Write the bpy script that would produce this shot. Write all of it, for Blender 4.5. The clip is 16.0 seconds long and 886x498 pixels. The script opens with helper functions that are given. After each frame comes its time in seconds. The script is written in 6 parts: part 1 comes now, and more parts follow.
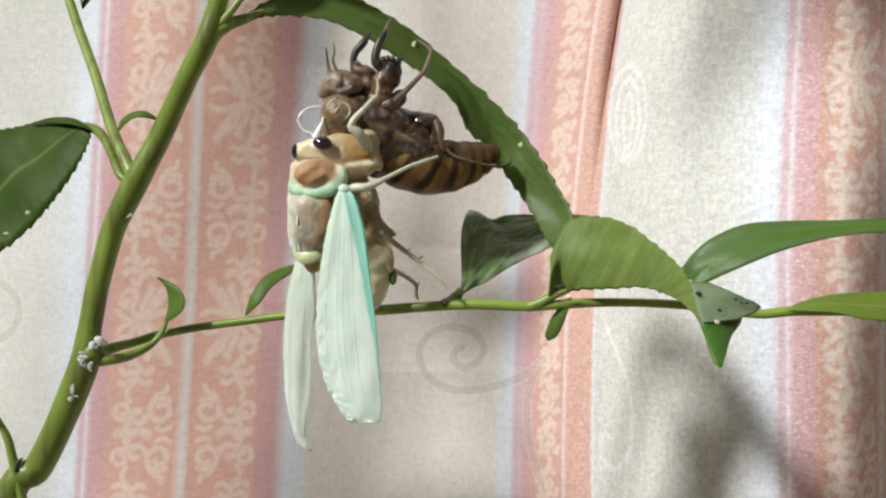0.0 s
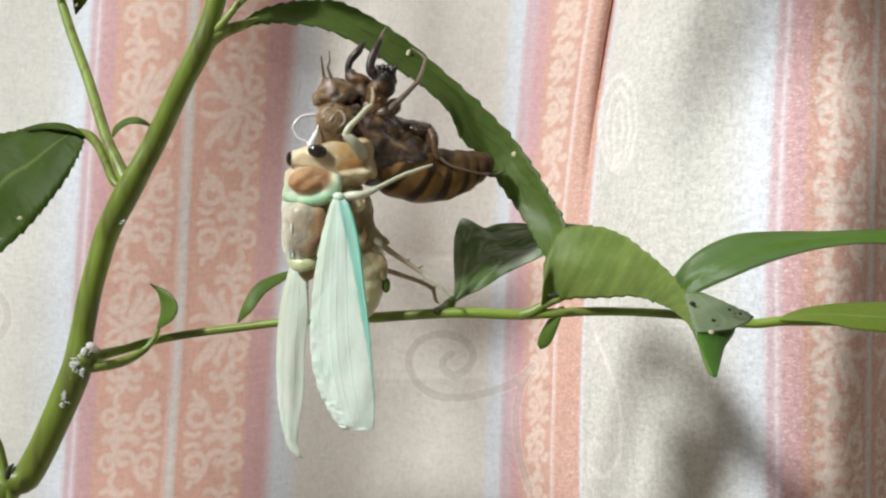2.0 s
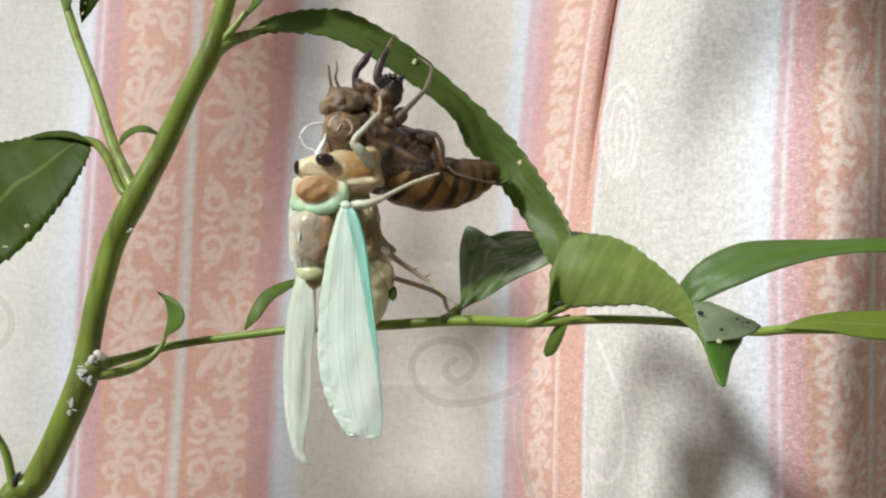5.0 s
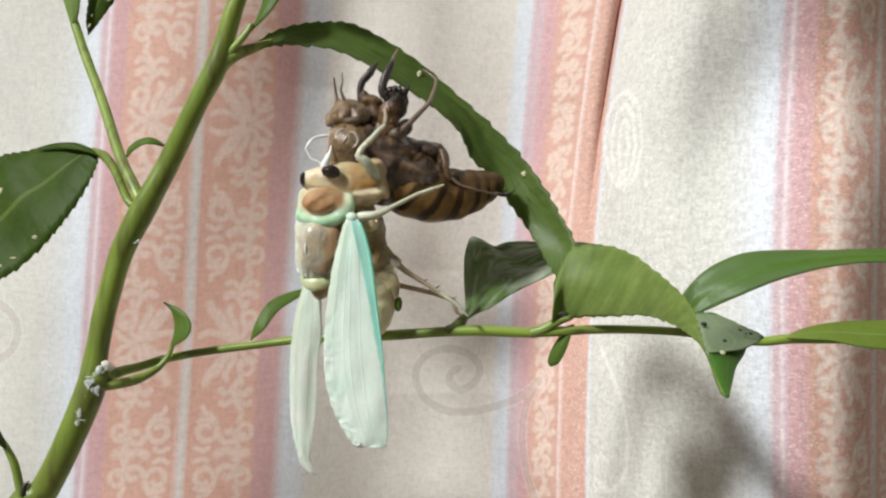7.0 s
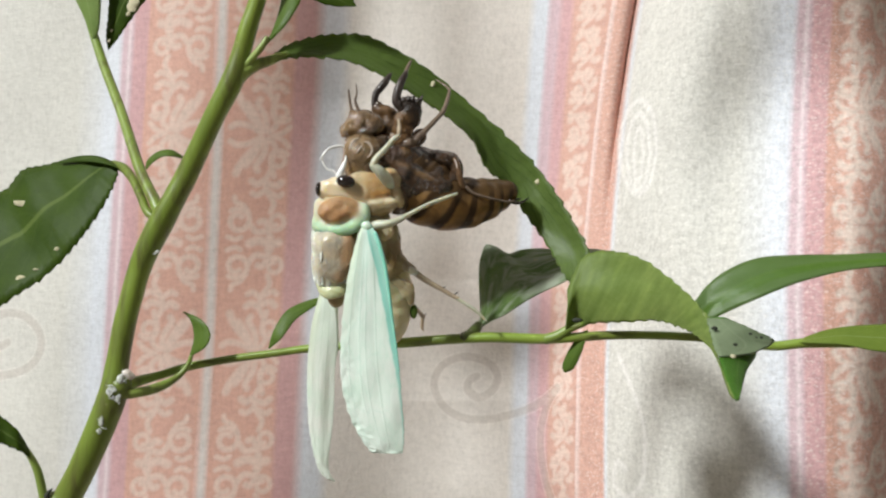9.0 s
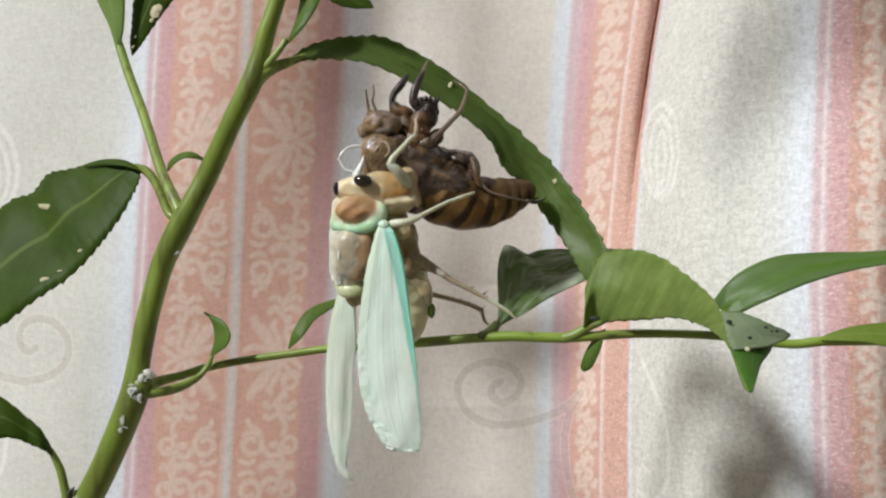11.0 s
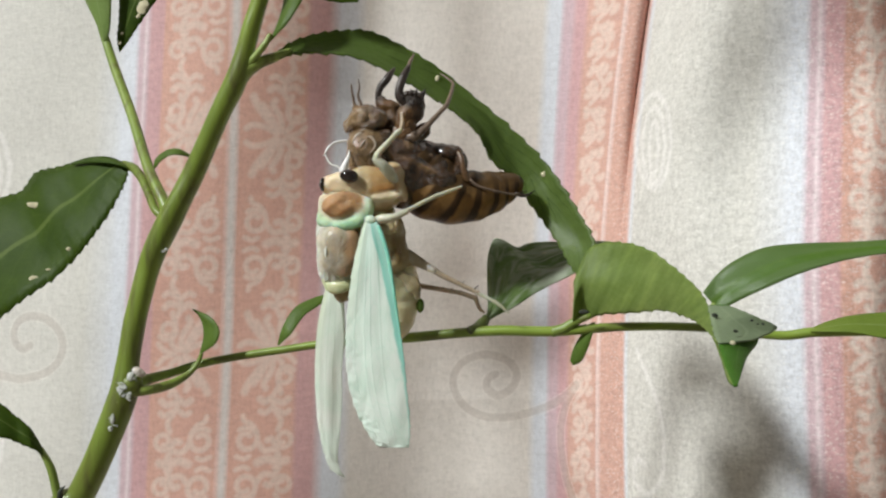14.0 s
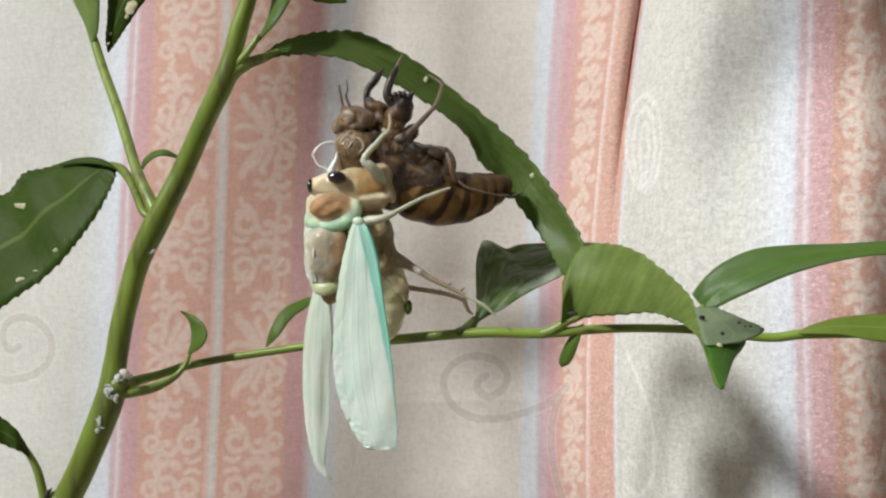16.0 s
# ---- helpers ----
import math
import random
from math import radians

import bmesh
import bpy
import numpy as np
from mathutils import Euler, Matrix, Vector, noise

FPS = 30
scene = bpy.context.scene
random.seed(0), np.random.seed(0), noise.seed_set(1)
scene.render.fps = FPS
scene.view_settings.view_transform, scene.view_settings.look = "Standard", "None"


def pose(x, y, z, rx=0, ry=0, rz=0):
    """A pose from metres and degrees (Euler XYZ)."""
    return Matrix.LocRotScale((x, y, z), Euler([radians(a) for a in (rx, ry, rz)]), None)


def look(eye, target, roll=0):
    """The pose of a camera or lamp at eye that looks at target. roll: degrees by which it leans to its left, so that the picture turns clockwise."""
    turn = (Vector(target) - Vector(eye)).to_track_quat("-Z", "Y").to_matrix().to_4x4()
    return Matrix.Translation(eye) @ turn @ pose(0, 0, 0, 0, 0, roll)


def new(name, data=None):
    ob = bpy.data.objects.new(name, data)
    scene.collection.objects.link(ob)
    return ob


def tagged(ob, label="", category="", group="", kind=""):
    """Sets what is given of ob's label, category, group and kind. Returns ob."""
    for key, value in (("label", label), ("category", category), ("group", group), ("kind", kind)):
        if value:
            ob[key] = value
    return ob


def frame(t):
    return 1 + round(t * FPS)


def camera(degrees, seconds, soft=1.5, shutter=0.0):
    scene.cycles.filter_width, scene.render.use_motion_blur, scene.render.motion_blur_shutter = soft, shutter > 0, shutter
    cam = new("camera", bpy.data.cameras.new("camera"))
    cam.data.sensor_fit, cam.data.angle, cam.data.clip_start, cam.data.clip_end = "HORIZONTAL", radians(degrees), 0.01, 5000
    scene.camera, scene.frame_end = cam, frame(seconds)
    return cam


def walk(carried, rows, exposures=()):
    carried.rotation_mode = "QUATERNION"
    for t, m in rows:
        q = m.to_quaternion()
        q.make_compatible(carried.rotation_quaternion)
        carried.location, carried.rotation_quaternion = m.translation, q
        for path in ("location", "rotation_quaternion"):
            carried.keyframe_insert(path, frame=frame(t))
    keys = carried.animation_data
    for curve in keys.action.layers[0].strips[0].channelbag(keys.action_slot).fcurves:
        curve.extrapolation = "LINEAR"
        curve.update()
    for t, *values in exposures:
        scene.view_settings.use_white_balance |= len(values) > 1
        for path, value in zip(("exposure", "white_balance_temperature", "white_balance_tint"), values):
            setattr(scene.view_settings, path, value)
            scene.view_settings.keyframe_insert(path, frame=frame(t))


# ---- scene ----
cam = camera(42.71, 16.0, soft=2.3)
PATH = [
    (0, (-0.00338, 0.00443, 0.40035), (-0.0567, 2.0035, 0.4322), 0.23),
    (0.5, (-0.00368, 0.00414, 0.40056), (-0.0509, 2.0033, 0.4342), 0.30),
    (1, (-0.00458, 0.00411, 0.40064), (-0.0401, 2.0034, 0.4388), 0.44),
    (1.5, (-0.00481, 0.00384, 0.40062), (-0.0345, 2.0032, 0.4405), 0.53),
    (2, (-0.00503, 0.00375, 0.40075), (-0.0287, 2.0032, 0.4427), 0.56),
    (2.5, (-0.00535, 0.00374, 0.40084), (-0.0251, 2.0032, 0.4426), 0.62),
    (3, (-0.00564, 0.00370, 0.40098), (-0.0229, 2.0032, 0.4420), 0.66),
    (5.5, (-0.00690, 0.00253, 0.40172), (-0.0234, 2.0018, 0.4528), 0.55),
    (6, (-0.00684, 0.00206, 0.40196), (-0.0257, 2.0012, 0.4563), 0.52),
    (6.5, (-0.00720, 0.00178, 0.40219), (-0.0235, 2.0009, 0.4582), 0.48),
    (7, (-0.00737, 0.00150, 0.40244), (-0.0257, 2.0006, 0.4588), 0.48),
    (7.5, (-0.00766, 0.00110, 0.40243), (-0.0231, 2.0001, 0.4624), 0.50),
    (8, (-0.00779, 0.00137, 0.40264), (-0.0215, 2.0004, 0.4636), 0.46),
    (8.5, (-0.00642, 0.00024, 0.40254), (-0.0464, 1.9994, 0.4440), 0.11),
    (9, (-0.00596, -0.00058, 0.40192), (-0.0646, 1.9972, 0.4769), 0.03),
    (11.5, (-0.00244, -0.00086, 0.39856), (-0.1299, 1.9922, 0.5058), -0.23),
    (12, (-0.00178, -0.00070, 0.39907), (-0.1301, 1.9926, 0.5007), -0.39),
    (12.5, (-0.00056, 0.00076, 0.39910), (-0.1198, 1.9950, 0.4936), -0.53),
    (13, (0.00021, 0.00043, 0.39965), (-0.1265, 1.9943, 0.4909), -0.62),
    (13.5, (-0.00016, 0.00020, 0.39964), (-0.1315, 1.9939, 0.4880), -0.74),
    (14, (-0.00022, 0.00016, 0.39971), (-0.1301, 1.9940, 0.4873), -0.73),
    (14.5, (0.00000, 0.00000, 0.40000), (-0.1268, 1.9941, 0.4864), -0.68),
    (15, (0.00039, 0.00014, 0.40000), (-0.1214, 1.9946, 0.4861), -0.67),
    (15.5, (0.00030, -0.00027, 0.40021), (-0.1194, 1.9942, 0.4885), -0.64),
    (16, (0.00085, 0.00071, 0.39986), (-0.1202, 1.9951, 0.4886), -0.70),
]
EXPOSURE = 0.01
WINDOW = (-1.79, -1.30, 2.15)            # the small high window in the west wall
SPRIG_FOOT = (-105.0, 192.0, -400.0)
walk(cam, [(t, look(eye, target, roll)) for t, eye, target, roll in PATH], exposures=[(0, EXPOSURE + 0.17), (9.2, EXPOSURE + 0.17), (11.3, EXPOSURE), (16, EXPOSURE)])

# ---- world and light ----
BASE = Vector((0.0, 0.0, 0.40))          # all plans below are in millimetres from this point
world = bpy.data.worlds.new("sky")
scene.world = world
world.use_nodes = True
sky = world.node_tree.nodes.new("ShaderNodeTexSky")
sky.sky_type, sky.sun_disc = "NISHITA", False
sky.sun_elevation, sky.sun_rotation = radians(40), radians(200)
world.node_tree.nodes["Background"].inputs["Strength"].default_value = 0.10
world.node_tree.links.new(sky.outputs[0], world.node_tree.nodes["Background"].inputs["Color"])


def area_lamp(name, place, target, width, height, watts, colour):
    data = bpy.data.lights.new(name, "AREA")
    data.shape, data.size, data.size_y, data.energy, data.color = "RECTANGLE", width, height, watts, colour
    lamp = new(name, data)
    lamp.matrix_world = look(place, target)
    return lamp


area_lamp("window_light", WINDOW, (0.0, 0.2, 0.40), 0.32, 0.32, 121.0, (0.965, 0.995, 0.995))


# ---- materials ----
def material(name):
    mat = bpy.data.materials.new(name)
    mat.use_nodes = True
    tree = mat.node_tree
    return mat, tree, tree.nodes["Principled BSDF"], tree.nodes["Material Output"]


def node(tree, kind, **settings):
    n = tree.nodes.new(kind)
    for key, value in settings.items():
        if key in n.inputs:
            n.inputs[key].default_value = value
    return n


def ramp(tree, source, stops, smooth=False):
    r = tree.nodes.new("ShaderNodeValToRGB")
    r.color_ramp.interpolation = "EASE" if smooth else "LINEAR"
    el = r.color_ramp.elements
    while len(el) < len(stops):
        el.new(0.5)
    for e, (at, c) in zip(el, stops):
        e.position = at
    for e, (at, c) in zip(el, stops):
        e.color = (*c, 1.0)
    tree.links.new(source, r.inputs[0])
    return r.outputs[0]


def mixed(tree, factor, a, b, blend="MIX"):
    m = tree.nodes.new("ShaderNodeMix")
    m.data_type, m.blend_type = "RGBA", blend
    for value, slot in ((factor, 0), (a, 6), (b, 7)):
        if isinstance(value, bpy.types.NodeSocket):
            tree.links.new(value, m.inputs[slot])
        elif slot == 0:
            m.inputs[0].default_value = value
        else:
            m.inputs[slot].default_value = (*value, 1.0)
    return m.outputs[2]


def maths(tree, op, a, b=None, c=None):
    m = tree.nodes.new("ShaderNodeMath")
    m.operation = op
    for i, value in enumerate((a, b, c)):
        if value is None:
            continue
        if isinstance(value, bpy.types.NodeSocket):
            tree.links.new(value, m.inputs[i])
        else:
            m.inputs[i].default_value = value
    return m.outputs[0]


def grain(tree, scale, detail=4.0, stretch=(1, 1, 1), rough=0.55):
    """Noise over the object's own space, in lumps per metre."""
    co = tree.nodes.new("ShaderNodeTexCoord")
    mp = tree.nodes.new("ShaderNodeMapping")
    mp.inputs["Scale"].default_value = stretch
    tree.links.new(co.outputs["Object"], mp.inputs[0])
    n = node(tree, "ShaderNodeTexNoise", Scale=scale, Detail=detail, Roughness=rough)
    tree.links.new(mp.outputs[0], n.inputs["Vector"])
    return n.outputs["Fac"]


def bump(tree, height, strength, distance, bsdf):
    b = node(tree, "ShaderNodeBump", Strength=strength, Distance=distance)
    tree.links.new(height, b.inputs["Height"])
    tree.links.new(b.outputs[0], bsdf.inputs["Normal"])
    return b


def uv_axes(tree):
    uv = tree.nodes.new("ShaderNodeUVMap")
    sp = tree.nodes.new("ShaderNodeSeparateXYZ")
    tree.links.new(uv.outputs[0], sp.inputs[0])
    return sp.outputs[0], sp.outputs[1]


def translucent_mix(tree, bsdf, out, colour, share):
    """Let part of the light pass through a thin sheet."""
    t = tree.nodes.new("ShaderNodeBsdfTranslucent")
    m = tree.nodes.new("ShaderNodeMixShader")
    m.inputs[0].default_value = share
    if isinstance(colour, bpy.types.NodeSocket):
        tree.links.new(colour, t.inputs[0])
    else:
        t.inputs[0].default_value = (*colour, 1)
    tree.links.new(bsdf.outputs[0], m.inputs[1])
    tree.links.new(t.outputs[0], m.inputs[2])
    tree.links.new(m.outputs[0], out.inputs[0])


def leaf_material(name, dark, light, vein, veins=9.0, share=0.3, rough=0.45, spec=0.25, side_show=0.38, mid_show=0.75, painted_sheen=None, ribbed=0.0, strips=None, bow=0.0, thin=0.035):
    mat, tree, bsdf, out = material(name)
    u, v = uv_axes(tree)
    across = maths(tree, "ABSOLUTE", maths(tree, "SUBTRACT", v, 0.5))
    base = ramp(tree, grain(tree, 160, 5), [(0.3, dark), (0.7, light)])
    fine = grain(tree, 1400, 3)
    base = mixed(tree, 0.25, base, ramp(tree, fine, [(0.35, dark), (0.65, light)]))
    # midrib and the side veins that leave it slantwise
    wob = maths(tree, "MULTIPLY", grain(tree, 220, 2), 0.06)
    slant = maths(tree, "ADD", maths(tree, "SUBTRACT", u, maths(tree, "MULTIPLY", across, 0.45)), wob)
    if bow:
        # the veins bend forward and run together near the margin
        slant = maths(tree, "SUBTRACT", slant, maths(tree, "MULTIPLY", maths(tree, "POWER", maths(tree, "MULTIPLY", across, 2.0), 6.0), bow))
    saw = maths(tree, "ABSOLUTE", maths(tree, "SUBTRACT", maths(tree, "FRACT", maths(tree, "MULTIPLY", slant, veins)), 0.5))
    side = maths(tree, "LESS_THAN", saw, thin)
    mid = maths(tree, "LESS_THAN", across, 0.022)
    if bow:
        side = maths(tree, "MULTIPLY", side, ramp(tree, grain(tree, 150, 2), [(0.40, (0.1,) * 3), (0.55, (1, 1, 1))]))
    base = mixed(tree, maths(tree, "MULTIPLY", side, side_show), base, vein)
    base = mixed(tree, maths(tree, "MULTIPLY", mid, mid_show), base, vein)
    if ribbed:
        # light and dark ribs across the blade
        co = tree.nodes.new("ShaderNodeCombineXYZ")
        tree.links.new(maths(tree, "MULTIPLY", maths(tree, "ADD", u, maths(tree, "MULTIPLY", v, 0.05)), 34.0), co.inputs[0])
        tree.links.new(maths(tree, "MULTIPLY", v, 1.5), co.inputs[1])
        rib = node(tree, "ShaderNodeTexNoise", Scale=1.0, Detail=3.0, Roughness=0.55)
        tree.links.new(co.outputs[0], rib.inputs["Vector"])
        base = mixed(tree, ribbed, base, ramp(tree, rib.outputs["Fac"], [(0.32, (0.62, 0.68, 0.55)), (0.52, (1, 1, 1)), (0.70, (1.4, 1.32, 1.3))]), "MULTIPLY")
    if painted_sheen:
        # grey sheen painted into the colour, in wavy streaks along the blade
        co = tree.nodes.new("ShaderNodeCombineXYZ")
        tree.links.new(maths(tree, "MULTIPLY", u, 3.2), co.inputs[0])
        tree.links.new(maths(tree, "MULTIPLY", v, 3.2), co.inputs[1])
        streak = node(tree, "ShaderNodeTexNoise", Scale=1.0, Detail=5.0, Roughness=0.55, Distortion=2.2)
        tree.links.new(co.outputs[0], streak.inputs["Vector"])
        show = maths(tree, "MULTIPLY", ramp(tree, streak.outputs["Fac"], [(0.42, (0, 0, 0)), (0.58, (1, 1, 1))]), ramp(tree, u, [(0.25, (0.5,) * 3), (0.6, (0.95,) * 3)]))
        base = mixed(tree, show, base, painted_sheen)
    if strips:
        # grey gloss painted into the blade's colour, left out along the fold; it thins out towards the tip
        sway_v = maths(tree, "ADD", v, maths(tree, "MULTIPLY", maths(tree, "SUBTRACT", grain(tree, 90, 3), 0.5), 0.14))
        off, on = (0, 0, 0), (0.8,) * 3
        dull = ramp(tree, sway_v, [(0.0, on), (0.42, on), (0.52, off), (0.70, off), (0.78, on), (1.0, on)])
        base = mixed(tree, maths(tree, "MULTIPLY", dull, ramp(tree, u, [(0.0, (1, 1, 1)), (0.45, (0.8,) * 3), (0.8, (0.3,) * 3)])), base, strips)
    tree.links.new(base, bsdf.inputs["Base Color"])
    bsdf.inputs["Roughness"].default_value = rough
    bsdf.inputs["Specular IOR Level"].default_value = spec
    h = maths(tree, "ADD", maths(tree, "MULTIPLY", maths(tree, "ADD", maths(tree, "MULTIPLY", side, side_show), maths(tree, "MULTIPLY", mid, mid_show)), -0.9), maths(tree, "ADD", fine, maths(tree, "MULTIPLY", grain(tree, 330, 3), 1.6)))
    bump(tree, h, 0.35, 0.0002, bsdf)
    translucent_mix(tree, bsdf, out, mixed(tree, 0.5, base, (0.30, 0.42, 0.05)), share)
    return mat


def bark_material(name, dark, light, streak, worn=0.0, run=(1, 1, 0.12)):
    mat, tree, bsdf, out = material(name)
    base = ramp(tree, grain(tree, 90, 5, tuple(0.4 + 0.6 * q for q in run)), [(0.3, dark), (0.7, light)])
    base = mixed(tree, ramp(tree, grain(tree, 420, 4, run), [(0.48, (0, 0, 0)), (0.66, (0.85, 0.85, 0.85))]), base, streak)
    specks = ramp(tree, grain(tree, 1500, 2), [(0.70, (0, 0, 0)), (0.76, (0.35, 0.35, 0.35))])
    base = mixed(tree, specks, base, (0.42, 0.40, 0.22))
    tree.links.new(base, bsdf.inputs["Base Color"])
    bsdf.inputs["Roughness"].default_value = 0.42
    blotch = ramp(tree, grain(tree, 55, 3, (1, 1, 0.5)), [(0.50, (0, 0, 0)), (0.68, (worn,) * 3)])
    tree.links.new(mixed(tree, blotch, base, (0.070, 0.058, 0.016)), bsdf.inputs["Base Color"])
    bump(tree, grain(tree, 600, 4, (1, 1, 0.3)), 0.35, 0.0003, bsdf)
    return mat


def cuticle(name, dark, light, rough=0.3, scale=260.0, sub=0.0, spec=0.5, relief=0.4, share=0.0):
    """Chitin: mottled at two scales, glossy, finely uneven."""
    mat, tree, bsdf, out = material(name)
    base = ramp(tree, grain(tree, scale, 5), [(0.32, dark), (0.68, light)])
    base = mixed(tree, 0.3, base, ramp(tree, grain(tree, scale * 5, 3), [(0.35, dark), (0.65, light)]))
    tree.links.new(base, bsdf.inputs["Base Color"])
    bsdf.inputs["Roughness"].default_value = rough
    bsdf.inputs["Specular IOR Level"].default_value = spec
    if sub:
        bsdf.inputs["Subsurface Weight"].default_value = sub
        bsdf.inputs["Subsurface Radius"].default_value = (0.0016, 0.0011, 0.0006)
        bsdf.inputs["Subsurface Scale"].default_value = 1.0
    bump(tree, grain(tree, scale * 3, 4), relief, 0.0003, bsdf)
    if share:
        translucent_mix(tree, bsdf, out, base, share)
    return mat


def tinted(name, stops, rough=0.3, scale=260.0, sub=0.0, spec=0.5, relief=0.4, coat=0.0, mottle=0.5, depth=0.0004):
    """Insect skin whose colour passes smoothly from patch to patch, mottled and finely wrinkled."""
    mat, tree, bsdf, out = material(name)
    attr = tree.nodes.new("ShaderNodeAttribute")
    attr.attribute_name = "tint"
    jitter = maths(tree, "MULTIPLY", maths(tree, "SUBTRACT", grain(tree, scale * 1.5, 4), 0.5), 0.30 * mottle)
    base = ramp(tree, maths(tree, "ADD", attr.outputs["Fac"], jitter), stops)
    shade = ramp(tree, grain(tree, scale, 5), [(0.3, (1 - 0.45 * mottle,) * 3), (0.7, (1 + 0.25 * mottle,) * 3)])
    base = mixed(tree, 1.0, base, shade, "MULTIPLY")
    tree.links.new(base, bsdf.inputs["Base Color"])
    bsdf.inputs["Roughness"].default_value = rough
    bsdf.inputs["Specular IOR Level"].default_value = spec
    bsdf.inputs["Coat Weight"].default_value = coat
    bsdf.inputs["Coat Roughness"].default_value = 0.05
    if sub:
        bsdf.inputs["Subsurface Weight"].default_value = sub
        bsdf.inputs["Subsurface Radius"].default_value = (0.0016, 0.0011, 0.0006)
        bsdf.inputs["Subsurface Scale"].default_value = 1.0
    bump(tree, maths(tree, "ADD", grain(tree, scale * 2.2, 4), maths(tree, "MULTIPLY", grain(tree, scale * 9, 3), 0.4)), relief, depth, bsdf)
    return mat


def banded(name, dark, light, bands, edge):
    """The shed abdomen: dark hind rims on ochre rings, counted along the body."""
    mat, tree, bsdf, out = material(name)
    u, v = uv_axes(tree)
    wob = maths(tree, "MULTIPLY", grain(tree, 300, 3), 0.05)
    lean_v = maths(tree, "MULTIPLY", maths(tree, "PINGPONG", v, 0.5), 0.24)
    f = maths(tree, "FRACT", maths(tree, "MULTIPLY", maths(tree, "SUBTRACT", maths(tree, "ADD", u, wob), lean_v), bands))
    # rings show on the lower half and turn darker above and towards both ends
    ring_side = ramp(tree, v, [(0.0, (1, 1, 1)), (0.20, (1, 1, 1)), (0.31, (0.12,) * 3), (0.64, (0.12,) * 3), (0.8, (1, 1, 1)), (1.0, (1, 1, 1))], True)
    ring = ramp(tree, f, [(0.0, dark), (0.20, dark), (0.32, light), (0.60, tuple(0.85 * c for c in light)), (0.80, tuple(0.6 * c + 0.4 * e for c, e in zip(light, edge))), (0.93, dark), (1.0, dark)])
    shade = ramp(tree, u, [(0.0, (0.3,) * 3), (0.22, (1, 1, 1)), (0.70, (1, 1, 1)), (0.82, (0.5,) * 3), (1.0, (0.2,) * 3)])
    base = mixed(tree, maths(tree, "MULTIPLY", ring_side, shade), edge, ring)
    base = mixed(tree, ramp(tree, grain(tree, 500, 5), [(0.4, (0, 0, 0)), (0.75, (0.6, 0.6, 0.6))]), base, edge)
    tree.links.new(base, bsdf.inputs["Base Color"])
    bsdf.inputs["Roughness"].default_value = 0.34
    bsdf.inputs["Specular IOR Level"].default_value = 0.25
    bump(tree, maths(tree, "ADD", maths(tree, "MULTIPLY", f, 1.2), grain(tree, 900, 4)), 0.4, 0.0003, bsdf)
    return mat


